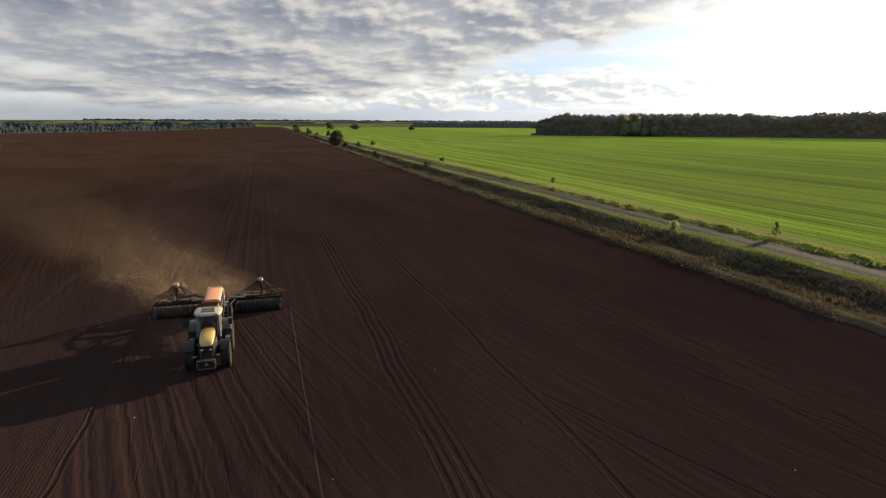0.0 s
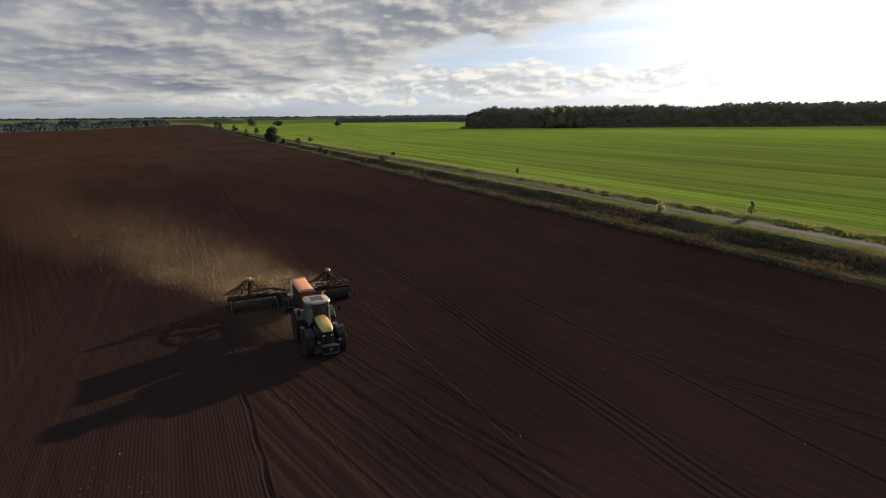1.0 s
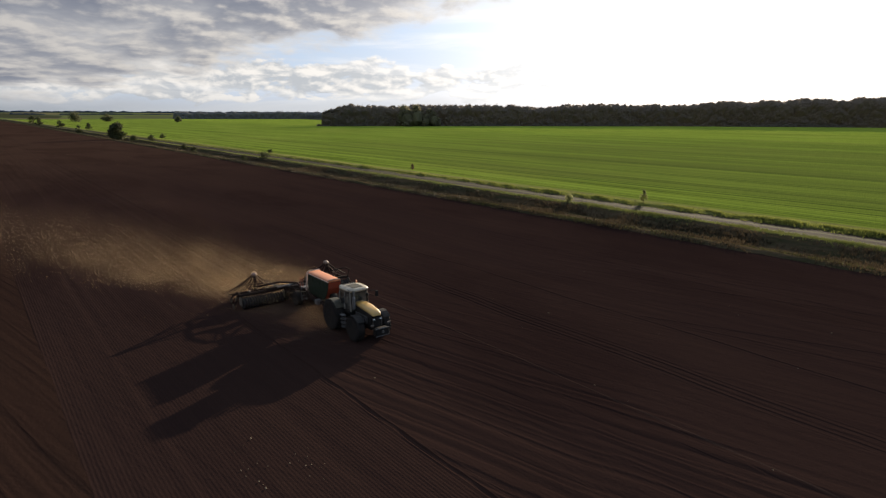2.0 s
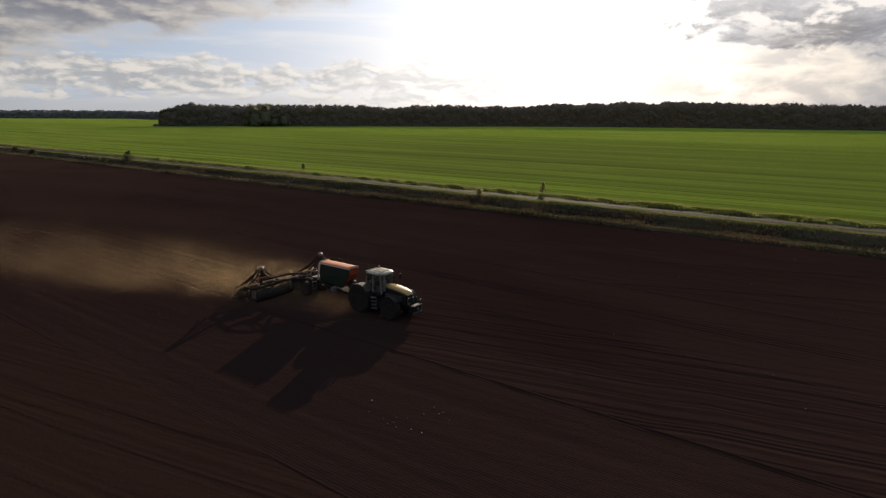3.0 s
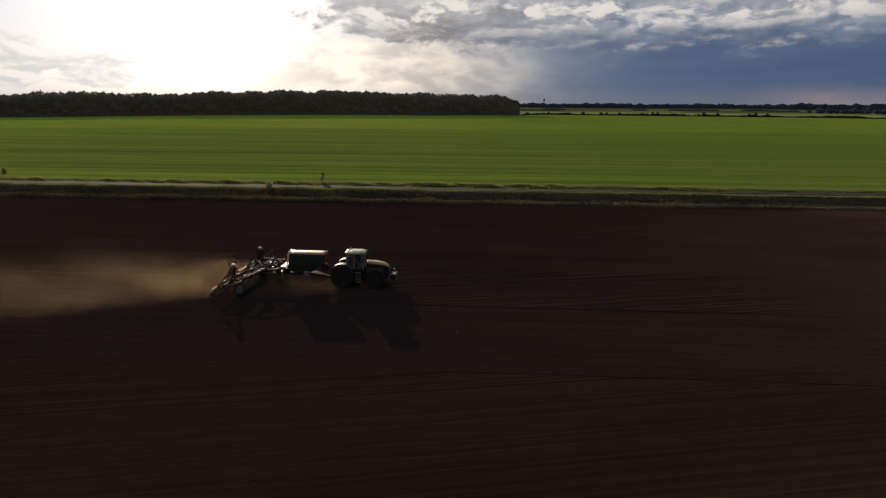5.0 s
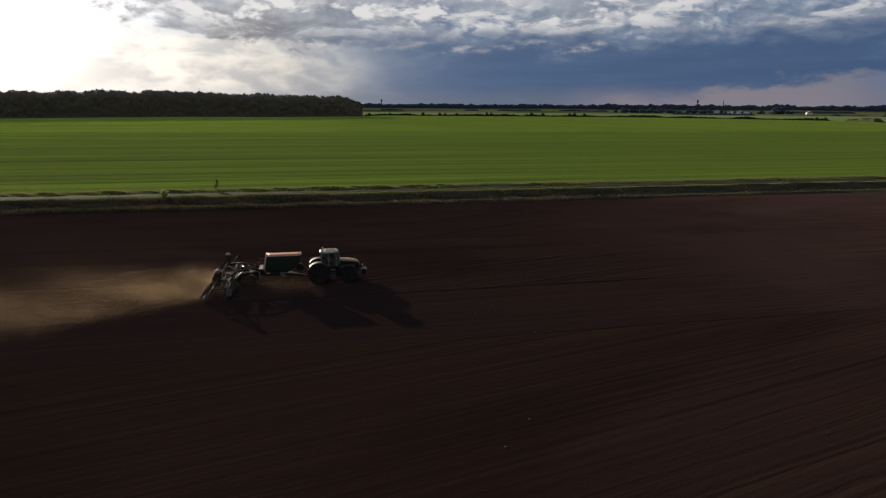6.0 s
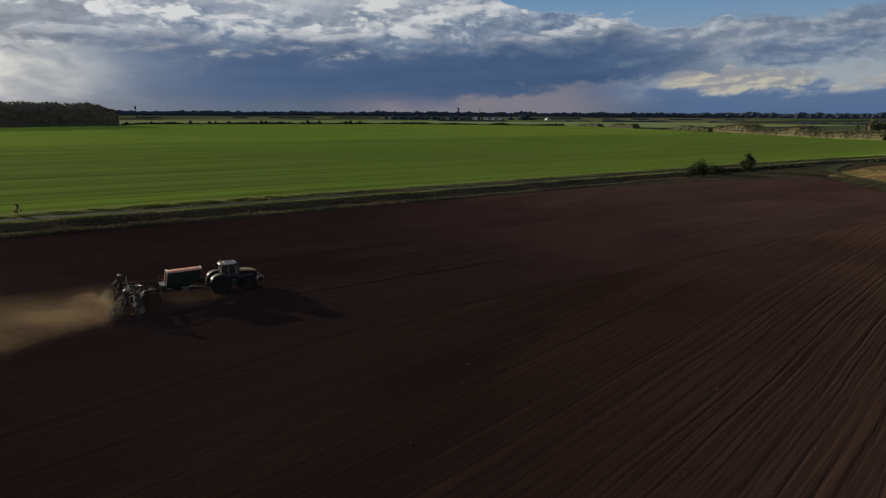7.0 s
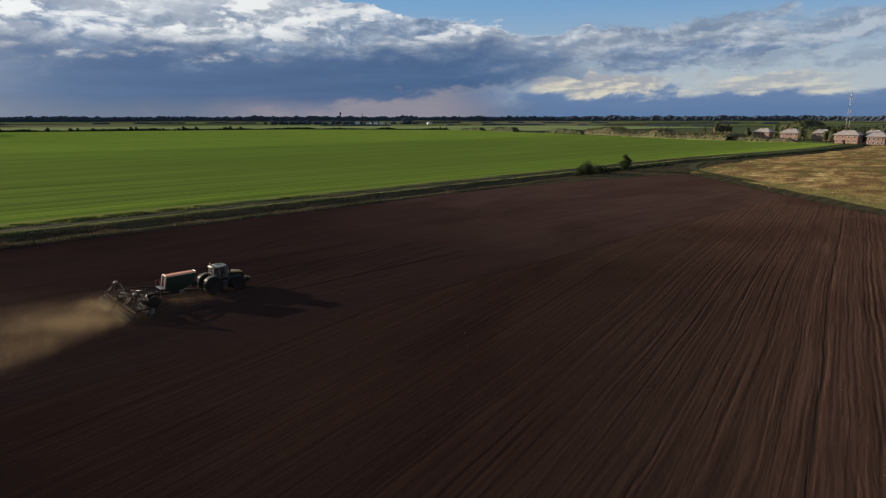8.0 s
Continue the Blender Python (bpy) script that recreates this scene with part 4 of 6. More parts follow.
def canopy(name, line, depth, tall, step, mat, label, seed=1, lump=6.0, rise=0.14, sprays=1.0, spray=0.45, gap=-9.0, lift=0.0, lean=1.0, taper=0.0, grow=None):
    """A closed stand of trees: crowns crowd together into one uneven wall and roof of leaves, with loose sprays on it."""
    pts = np.array(line, float)
    run = np.concatenate(([0], np.cumsum(np.hypot(*np.diff(pts, axis=0).T))))
    s = np.arange(0, run[-1], step)
    X, Y = np.interp(s, run, pts[:, 0]), np.interp(s, run, pts[:, 1])
    w = max(2, int(8 / step))
    pad = lambda a: np.convolve(np.pad(a, w, mode="reflect", reflect_type="odd"), np.ones(2 * w + 1) / (2 * w + 1), "valid")
    X, Y = pad(X), pad(Y)
    tx, ty = np.gradient(X), np.gradient(Y)
    k = np.hypot(tx, ty)
    nx, ny = -ty / k, tx / k
    h = tall * (1 + rise * wave(s, 27.0, seed) + rise * 0.6 * wave(s, 9.0, seed + 1))
    h = h * smoothstep(gap, gap + 0.35, wave(s, max(40.0, 12 * step), seed + 2))
    h = h * smoothstep(0, 5, s + 2) * smoothstep(0, 5, run[-1] - s + 2)
    if grow:
        h = h + grow(X, Y)
    if taper:
        h = h * (0.66 + 0.34 * smoothstep(0, 34, s)) * (0.66 + 0.34 * smoothstep(0, 34, run[-1] - s))
    m = max(4, int(tall / step))
    f = np.linspace(0, 1, m)
    off = np.concatenate((lean * (0.5 * f ** 2 + 2.5 * smoothstep(0.8, 1.0, f) * tall / 22), 3.2 * tall / 22 + (depth - 3.2 * tall / 22) * np.linspace(0.06, 1, max(4, int(depth / step / 1.6)))))
    up = np.concatenate((f * (1 - 0.06 * f ** 6), np.ones(len(off) - m)))
    up[-1] = 0.0
    front = np.concatenate((1 - f ** 5, np.zeros(len(off) - m)))
    z0 = lie(X, Y) - 0.4 + lift
    reach = np.clip(np.minimum(s, run[-1] - s) / taper + 0.08, 0, 1) if taper else np.ones(len(s))
    off = off[None, :] * np.where(np.arange(len(off)) < m, 1.0, reach[:, None])
    P = np.stack((X[:, None] + nx[:, None] * off, Y[:, None] + ny[:, None] * off, z0[:, None] + h[:, None] * up), -1)
    N = np.stack((-nx[:, None] * front, -ny[:, None] * front, np.repeat((1 - front * 0.7)[None, :], len(s), 0)), -1)
    N /= np.linalg.norm(N, axis=2)[..., None]
    flat = P.reshape(-1, 3)
    bulge = 0.55 - cells(flat, lump, seed) + 0.45 * (0.5 - cells(flat, lump * 0.4, seed + 5)) + 0.22 * (0.5 - cells(flat, lump * 0.18, seed + 6))
    amp = lump * 0.72 * np.minimum(1, up * 6 + 0.15)[None, :].repeat(len(s), 0).reshape(-1) * np.minimum(1, (h / tall) * 1.5).repeat(len(up))
    V = flat + N.reshape(-1, 3) * (bulge * amp)[:, None]
    V[:, 2] = np.maximum(V[:, 2], np.repeat(z0, len(up)) - 0.2)
    F = grid_faces(len(s), len(up))
    rng = np.random.RandomState(seed)
    n = int(len(V) * sprays)
    pick = rng.randint(0, len(V), n)
    pick = pick[(np.tile(up, len(s))[pick] > 0.08) & (h.repeat(len(up))[pick] > tall * 0.3)]
    c = V[pick] + rng.normal(size=(len(pick), 3)) * spray * 0.9 + N.reshape(-1, 3)[pick] * spray
    tri = (c[:, None, :] + rng.normal(size=(len(pick), 3, 3)) * spray).reshape(-1, 3)
    faces = F.tolist() + (np.arange(len(tri)).reshape(-1, 3) + len(V)).tolist()
    ob = mesh_object(name, np.concatenate((V, tri)), faces, mat)
    return tagged(ob, label, "woodland", kind="stuff")


def build_woods():
    rng = np.random.RandomState(5)
    small = [tree_shape(rng, rng.uniform(7, 10), rng.uniform(6, 8), 5, 26, 0.25, 0.03) for _ in range(6)]
    front = [(-600, 308), (-545, 400), (-470, 500), (-350, 620), (-180, 700), (-50, 730), (62, 820)]
    canopy("oak_wood", front, 46, 22.0, 1.05, LEAF_WOOD, "dark broadleaf wood behind the green field", 7, 8.0, 0.09, 1.0, 0.42, taper=70.0, grow=lambda x, y: 8.5 * np.exp(-(((x + 300) / 330.0) ** 2 + ((y - 760) / 120.0) ** 2)))
    canopy("oak_wood", [(-672, 520), (-606, 326)], 14, 22.0, 1.3, LEAF_WOOD, "dark end of the broadleaf wood", 8, 8.0, 0.09, 0.9, 0.42)
    canopy("wood_fringe", [(-604, 303), (-545, 398), (-470, 498), (-350, 618), (-180, 698), (-50, 728), (62, 818)], 3.5, 3.0, 1.2, LEAF_WOOD, "shrubby foot of the dark wood", 9, 3.0, 0.4, 0.5, 0.3, -0.5)
    tall_small = [tree_shape(rng, rng.uniform(15, 19), rng.uniform(9, 12), 12, 110, 0.42, 0.0) for _ in range(4)]
    woods("sunlit_edge", [(-549 + 2.7 * k + 4 + 5 * (k % 2), 388 + 4.2 * k - 3 - 4 * (k % 2), -0.3, 1.62 - 0.2 * (k % 3) - 0.06 * k, k * 1.3) for k in range(9)], tall_small, LEAF_OLIVE, "olive trees at a notch in the wood, paled as if sunlit")
    canopy("far_wood", [(-1620, 415), (-1560, 600), (-1490, 740), (-1200, 900)], 60, 17.0, 2.6, LEAF_HAZY, "distant wood beyond the crop, greyed for haze", 17, 9.0, 0.12, 0.5, 0.8)
    west = [(-700, -560), (-716, -265), (-827, -208), (-989, -130), (-1300, -60), (-1640, -5)]
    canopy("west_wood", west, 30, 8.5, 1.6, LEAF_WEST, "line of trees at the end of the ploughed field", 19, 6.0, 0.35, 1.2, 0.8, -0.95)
    hedge = [(70, 900), (100, 933), (300, 903), (500, 853), (662, 632)]
    canopy("hedgerow", hedge, 3.0, 2.5, 1.6, LEAF_DEEP, "low dark hedge along the far side of the crop", 21, 2.4, 0.35, 0.6, 0.3, -1.5)
    spots = [p for p in belt(rng, hedge[::-1], 6, 13.0, size=(0.35, 1.25)) if wave(p[0] + p[1], 60.0, 33) > -0.1]
    bushy = [tree_shape(rng, rng.uniform(4, 6), rng.uniform(6, 9), 6, 40, 0.3, 0.0) for _ in range(6)]
    woods("hedgerow_trees", spots, bushy, LEAF_DEEP, "scattered small trees in the far hedge")
    canopy("far_scrub", [(664, 620), (600, 345)], 14, 3.4, 1.6, LEAF, "low scrub along the end of the crop", 23, 3.0, 0.5, 0.9, 0.35, -0.6)
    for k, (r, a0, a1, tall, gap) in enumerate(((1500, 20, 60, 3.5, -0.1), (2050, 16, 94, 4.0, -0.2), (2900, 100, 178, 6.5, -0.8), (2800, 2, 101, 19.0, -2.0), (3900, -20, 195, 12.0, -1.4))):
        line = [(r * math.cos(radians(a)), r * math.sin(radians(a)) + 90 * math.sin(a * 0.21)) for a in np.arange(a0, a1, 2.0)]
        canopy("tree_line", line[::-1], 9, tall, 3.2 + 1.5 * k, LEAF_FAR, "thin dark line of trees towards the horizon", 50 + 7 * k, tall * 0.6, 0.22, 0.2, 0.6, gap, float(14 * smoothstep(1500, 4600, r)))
    canopy("scrub", [(503, 138), (546, 235), (604, 345)][::-1], 24, 5.4, 1.1, LEAF_AUTUMN, "browning scrub and young trees by the village", 27, 2.8, 0.45, 2.4, 0.45, -1.2, 0.0, 3.0)
    woods("scrub_trees", [(x, y, float(lie(x, y)) - 0.3, q, x) for x, y, q in belt_spots(rng)], small, LEAF_RUST, "young russet trees standing in the scrub")


def belt_spots(rng):
    return [(520 + 0.45 * (y - 150) + rng.uniform(4, 40), y, rng.uniform(0.35, 0.75)) for y in rng.uniform(135, 300, 20)]


build_woods()
rng_p = np.random.RandomState(91)
woods("tall_pale_trees", [(548 + rng_p.uniform(0, 22), 158 + rng_p.uniform(0, 24), -0.4, rng_p.uniform(0.9, 1.35), k * 1.7) for k in range(13)],
      [tree_shape(rng_p, rng_p.uniform(11, 14), rng_p.uniform(5, 7), 9, 70, 0.34, 0.05) for _ in range(4)], LEAF_AUTUMN, "tall pale half-bare trees beside the village")


# ---- tractor ----
def wheel(parent, x, y, r, w, side):
    prof = [(r * 0.56, -w * 0.46), (r * 0.80, -w * 0.50), (r * 0.95, -w * 0.47), (r, -w * 0.36), (r, w * 0.36), (r * 0.95, w * 0.47), (r * 0.80, w * 0.50), (r * 0.56, w * 0.46)]
    tyre = part("wheel", lathe(prof, (x, y, r), seg=40), RUBBER, parent, smooth=False)
    bm = bmesh.new()
    n = 22
    for k in range(n):
        for s in (-1, 1):
            a = math.tau * (k + (0.5 if s > 0 else 0)) / n
            at = Vector((math.cos(a), 0, math.sin(a))) * (r * 1.005)
            b = box((r * 0.09, w * 0.52, r * 0.05), (0, s * w * 0.24, 0), 0, None, (0, 0, s * 28))
            bmesh.ops.rotate(b, cent=(0, 0, 0), matrix=Euler((0, math.pi / 2 - a, 0)).to_matrix(), verts=b.verts)
            bmesh.ops.translate(b, vec=at + Vector((x, y, r)), verts=b.verts)
            me = bpy.data.meshes.new("lug")
            b.to_mesh(me)
            b.free()
            bm.from_mesh(me)
            bpy.data.meshes.remove(me)
    part("tread", bm, RUBBER, tyre)
    rim = [(r * 0.10, side * w * 0.30), (r * 0.16, side * w * 0.30), (r * 0.20, side * w * 0.14), (r * 0.46, side * w * 0.20), (r * 0.50, side * w * 0.44), (r * 0.57, side * w * 0.46), (r * 0.57, -side * w * 0.46)]
    part("rim", lathe(rim, (x, y, r), seg=32), RIM, tyre, "muddy dark yellow wheel rim", True)
    return tyre


def build_tractor():
    t = thing("tractor", "yellow farm tractor with cream cab roof pulling the seed drill", "tractor")
    for s in (1, -1):
        wheel(t, 0.0, s * 0.98, 1.0, 0.66, s)
        wheel(t, 2.85, s * 0.98, 0.78, 0.54, s)
    part("chassis", box((3.9, 0.55, 0.55), (1.6, 0, 0.95), 0.06), BLACK, t)
    part("rear_axle", lathe([(0.2, -0.8), (0.24, -0.3), (0.24, 0.3), (0.2, 0.8)], (0, 0, 1.0), seg=16), BLACK, t)
    part("front_axle", box((0.28, 1.6, 0.26), (2.85, 0, 0.78), 0.05), BLACK, t)
    # bonnet: rings from the cab to the nose
    rings = []
    for x, z0, z1, w in ((1.72, 1.98, 2.16, 0.34), (2.2, 1.97, 2.19, 0.40), (2.8, 1.93, 2.15, 0.42), (3.4, 1.86, 2.05, 0.40), (3.72, 1.80, 1.94, 0.36), (3.88, 1.70, 1.78, 0.28)):
        rings.append([(x, -w, z0), (x, -w, (z0 + z1) / 2), (x, -w * 0.82, z1 - 0.03), (x, -w * 0.35, z1), (x, w * 0.35, z1), (x, w * 0.82, z1 - 0.03), (x, w, (z0 + z1) / 2), (x, w, z0)])
    part("bonnet", hull(rings), YELLOW, t, "dusty yellow bonnet", True)
    for s in (1, -1):
        part("side_panel", hull([[(x, s * 0.40, 1.05), (x, s * (w + 0.02), 1.05), (x, s * (w + 0.02), z), (x, s * 0.30, z)] for x, z, w in ((1.72, 2.00, 0.36), (2.8, 1.94, 0.42), (3.4, 1.87, 0.40), (3.80, 1.74, 0.36))]), BLACK, t)
        bm = bmesh.new()
        for k in range(7):
            box((1.5, 0.02, 0.03), (2.7, s * 0.445, 1.15 + 0.075 * k), 0, bm)
        part("louvre", bm, GREY, t)
        part("headlight", box((0.05, 0.16, 0.07), (3.93, s * 0.24, 1.52), 0.02), GLASS_LAMP, t, "clear headlight")
        fender = []
        for k in range(9):
            a = radians(38 + k * 13)
            fender.append([(math.cos(a) * q, s * yy, 1.0 + math.sin(a) * q) for q, yy in ((1.10, 0.62), (1.10, 1.22), (1.06, 1.24), (1.06, 0.62))])
        part("rear_fender", hull(fender), FENDER, t, "dusty olive rear fender")
        fender = []
        for k in range(7):
            a = radians(40 + k * 16)
            fender.append([(2.85 + math.cos(a) * q, s * yy, 0.78 + math.sin(a) * q) for q, yy in ((0.90, 0.72), (0.90, 1.24), (0.87, 1.25), (0.87, 0.72))])
        part("front_fender", hull(fender), BLACK, t)
        part("mirror_arm", tube([(1.75, s * 0.75, 2.75), (1.85, s * 1.15, 2.72), (1.85, s * 1.25, 2.6)], 0.02), BLACK, t)
        part("mirror", box((0.08, 0.22, 0.38), (1.86, s * 1.28, 2.48), 0.02), BLACK, t)
        bm = bmesh.new()
        for k in range(4):
            box((0.42, 0.28, 0.04), (1.35, s * (0.98 + 0.02 * k), 0.5 + 0.27 * k), 0.01, bm)
        box((0.03, 0.04, 1.0), (1.14, s * 1.0, 0.9), 0, bm), box((0.03, 0.04, 1.0), (1.56, s * 1.0, 0.9), 0, bm)
        part("steps", bm, GREY, t)
        part("fuel_tank", box((0.85, 0.42, 0.55), (1.75, s * 0.62, 0.85), 0.08), BLACK, t)
        part("linkage_arm", box((0.9, 0.09, 0.12), (-0.75, s * 0.42, 0.72), 0.02), BLACK, t)
        part("front_corner_light", box((0.10, 0.20, 0.12), (4.28, s * 0.62, 1.28), 0.02), STEEL, t, "pale corner lamp on a bracket")
        part("lamp_bracket", tube([(4.0, s * 0.3, 1.2), (4.25, s * 0.45, 1.22), (4.26, s * 0.6, 1.24)], 0.025), BLACK, t)
    part("grille", box((0.06, 0.62, 0.62), (3.88, 0, 1.32), 0.03), BLACK, t)
    for s in (1, -1):
        part("grille_trim", box((0.05, 0.035, 0.60), (3.92, s * 0.33, 1.32), 0.01), STEEL, t, "bright grille edge strip")
    part("front_weight", box((0.42, 0.95, 0.50), (4.30, 0, 0.82), 0.06), BLACK, t)
    part("bumper_bar", box((0.06, 1.05, 0.05), (4.52, 0, 1.08), 0.015), GREY, t)
    part("weight_edge", box((0.05, 0.04, 0.50), (4.52, 0.48, 0.82), 0.01), STEEL, t, "bright edge of the front weight")
    part("weight_foot", box((0.06, 0.98, 0.05), (4.50, 0, 0.58), 0.015), GREY, t)
    part("tow_hook", box((0.14, 0.16, 0.16), (4.56, 0, 0.86), 0.03), GREY, t)
    # cab
    part("cab_floor", box((1.55, 1.35, 0.30), (0.98, 0, 1.45), 0.05), BLACK, t)
    posts = (((1.78, 1.55), (1.62, 2.88)), ((0.95, 1.55), (0.92, 2.90)), ((0.22, 1.70), (0.34, 2.88)))
    for s in (1, -1):
        for (x0, z0), (x1, z1) in posts:
            part("cab_post", tube([(x0, s * 0.66, z0), (x1, s * 0.62, z1)], 0.05), POST, t, "dusty grey cab post")
        glass = bmesh.new()
        a = [glass.verts.new(p) for p in ((1.76, s * 0.63, 1.62), (0.24, s * 0.63, 1.62), (0.34, s * 0.575, 2.86), (1.62, s * 0.575, 2.86))]
        glass.faces.new(a)
        bmesh.ops.solidify(glass, geom=glass.faces[:], thickness=0.012)
        part("side_window", glass, GLASS, t)
    for x0, x1, nm in ((1.79, 1.63, "windscreen"), (0.22, 0.33, "rear_window")):
        glass = bmesh.new()
        a = [glass.verts.new(p) for p in ((x0, -0.60, 1.62), (x0, 0.60, 1.62), (x1, 0.55, 2.86), (x1, -0.55, 2.86))]
        glass.faces.new(a)
        bmesh.ops.solidify(glass, geom=glass.faces[:], thickness=0.012)
        part(nm, glass, GLASS, t)
    part("driver_seat", box((0.5, 0.5, 0.85), (0.62, 0, 1.95), 0.1), BLACK, t)
    part("steering_column", tube([(1.6, 0, 1.6), (1.25, 0, 2.05)], 0.05), BLACK, t)
    part("steering_wheel", lathe([(0.17, -0.015), (0.20, -0.015), (0.20, 0.015), (0.17, 0.015)], (1.23, 0, 2.08), "Z", 20), BLACK, t)
    rings = []
    for z, gx, gy in ((2.84, 0.80, 0.70), (2.87, 0.88, 0.79), (2.95, 0.90, 0.81), (3.02, 0.83, 0.74), (3.06, 0.60, 0.52), (3.07, 0.3, 0.25)):
        ring = []
        for k in range(24):
            a = k * math.tau / 24
            c, s = math.cos(a), math.sin(a)
            e = (abs(c) ** 4 + abs(s) ** 4) ** -0.25
            ring.append((1.02 + gx * c * e, gy * s * e, z))
        rings.append(ring)
    roof = part("cab_roof", hull(rings), CREAM, t, "cream cab roof with dust on it", True)
    part("roof_hatch", box((0.86, 0.78, 0.05), (1.16, 0.0, 3.06), 0.02), FENDER, roof, "dusty olive roof hatch")
    part("roof_vent", box((0.22, 0.9, 0.05), (0.42, 0, 3.05), 0.02), BLACK, roof, "dark slotted roof vent")
    for s in (1, -1):
        for x in (1.88, 0.16):
            part("work_lamp", box((0.08, 0.18, 0.12), (x, s * 0.50, 2.93), 0.02), STEEL, roof, "small square work lamp")
    part("beacon", lathe([(0.06, 0), (0.06, 0.04), (0.05, 0.16), (0.02, 0.19)], (0.45, 0.55, 3.03), "Z", 12), ORANGE, roof, "amber beacon")
    part("aerial", tube([(0.4, -0.45, 3.02), (0.32, -0.47, 3.65)], 0.010, seg=5), BLACK, roof)
    part("exhaust_stack", lathe([(0.09, 0), (0.11, 0.05), (0.11, 0.75), (0.06, 0.82), (0.06, 1.15), (0.05, 1.16)], (1.92, -0.52, 1.75), "Z", 14), GREY, t, "dark steel exhaust stack")
    part("air_intake", lathe([(0.06, 0), (0.06, 0.6), (0.10, 0.64), (0.10, 0.78), (0.03, 0.82)], (1.92, 0.5, 1.85), "Z", 14), BLACK, t)
    for s in (1, -1):
        part("tail_lamp", box((0.06, 0.12, 0.20), (-0.62, s * 1.08, 1.92), 0.02), RED, t, "red tail lamp on the fender")
        part("door_handle", box((0.16, 0.03, 0.04), (1.05, s * 0.665, 1.95), 0.01), BLACK, t)
        part("wiper" if s > 0 else "roof_rail", tube([(1.80, s * 0.3, 1.75), (1.72, s * 0.1, 2.35)], 0.012, seg=5) if s > 0 else tube([(0.3, s * 0.72, 3.0), (1.7, s * 0.72, 3.0)], 0.02, seg=6), BLACK, t)
    part("drawbar", box((0.9, 0.14, 0.10), (-0.75, 0, 0.50), 0.02), BLACK, t)
    part("top_link", tube([(-0.3, 0, 1.15), (-1.1, 0, 1.05)], 0.04), BLACK, t)
    return t


# ---- seed drill ----
def build_drill():
    d = thing("seed_drill", "wide trailed seed drill with orange covered hopper and folding wings", "seed drill", (-1.2, 0, 0))
    o = Vector((1.2, 0, 0))

    def put(name, bm, mat, parent=None, label="", smooth=False):
        bmesh.ops.translate(bm, vec=o, verts=bm.verts)
        return part(name, bm, mat, parent or d, label, smooth)

    put("drawbar", hull([[(x, -w, z - 0.1), (x, -w, z + 0.1), (x, w, z + 0.1), (x, w, z - 0.1)] for x, w, z in ((-1.15, 0.10, 0.55), (-1.9, 0.16, 0.75), (-2.6, 0.45, 0.9), (-5.2, 0.45, 0.95))]), DARK)
    # hopper: rings from the bottom to the rim
    rings = []
    for z, x0, x1, w in ((1.10, -2.9, -4.5, 0.24), (1.30, -2.5, -4.92, 0.34), (1.75, -2.0, -4.86, 0.44), (2.25, -1.72, -4.78, 0.47), (2.72, -1.62, -4.70, 0.47)):
        rings.append([(x0, -w, z), (x0, w, z), (x1, w, z), (x1, -w, z)])
    hop = put("hopper", hull(rings), GREEN, None, "dark green steel seed hopper")
    put("front_panel", hull([[(x, -w, z), (x, w, z), (x + 0.025, w, z), (x + 0.025, -w, z)] for x, w, z in ((-2.47, 0.33, 1.32), (-1.97, 0.43, 1.75), (-1.69, 0.46, 2.25), (-1.59, 0.46, 2.72))]), RED, hop, "orange-red front panel")
    put("rear_panel", hull([[(x, -w, z), (x, w, z), (x - 0.025, w, z), (x - 0.025, -w, z)] for x, w, z in ((-4.945, 0.33, 1.32), (-4.885, 0.43, 1.75), (-4.805, 0.46, 2.25), (-4.725, 0.46, 2.72))]), DARK, hop, "dark dusty rear panel")
    for s in (1, -1):
        edge = [(-1.64, 0.472, 2.72), (-4.68, 0.472, 2.72), (-4.76, 0.472, 2.25), (-4.84, 0.442, 1.75), (-4.90, 0.342, 1.30), (-2.52, 0.342, 1.30), (-2.02, 0.442, 1.75), (-1.74, 0.472, 2.25)]
        q = [[(x, s * (w + d0), z) for x, w, z in edge] for d0 in (0.0, 0.02)]
        put("side_panel", hull(q), GREEN, hop, "dark green hopper side")
        for k in range(6):
            put("rib", box((0.05, 0.03, 0.42), (-1.9 - 0.52 * k, s * 0.505, 2.50), 0.01), GREEN, hop)
        put("rim_rail", box((3.14, 0.06, 0.08), (-3.16, s * 0.48, 2.74), 0.02), RAIL, hop, "pinkish rim rail, paled for the sun on it")
    # arched cover with its hoops
    rings = []
    for k in range(11):
        x = -1.60 - 3.12 * k / 10
        sag = 0.02 * abs(math.sin(k * math.pi / 2.5))
        rings.append([(x, 0.48 * math.cos(a), 2.76 + (0.15 - sag) * math.sin(a) ** 0.45) for a in np.linspace(0.0, math.pi, 13)] + [(x, -0.44, 2.74), (x, 0.44, 2.74)])
    cover = put("hopper_cover", hull(rings), ORANGE, hop, "orange tarpaulin cover", True)
    for k in range(2):
        x = -1.60 - 3.12 * k
        put("hoop", tube([(x, 0.49 * math.cos(a), 2.77 + 0.15 * math.sin(a) ** 0.45) for a in np.linspace(0.0, math.pi, 13)], 0.022, seg=6), CREAM, cover, "pale cover hoop")
    put("rear_frame", tube([(-5.06, -0.52, 1.40), (-4.80, -0.52, 2.74), (-4.76, -0.42, 2.88), (-4.76, 0.42, 2.88), (-4.80, 0.52, 2.74), (-5.06, 0.52, 1.40)], 0.065), RAIL, hop, "rear frame of the hopper, paled for the sun on it")
    put("loading_platform", box((0.5, 1.6, 0.05), (-5.25, 0, 1.62), 0.01), GREY)
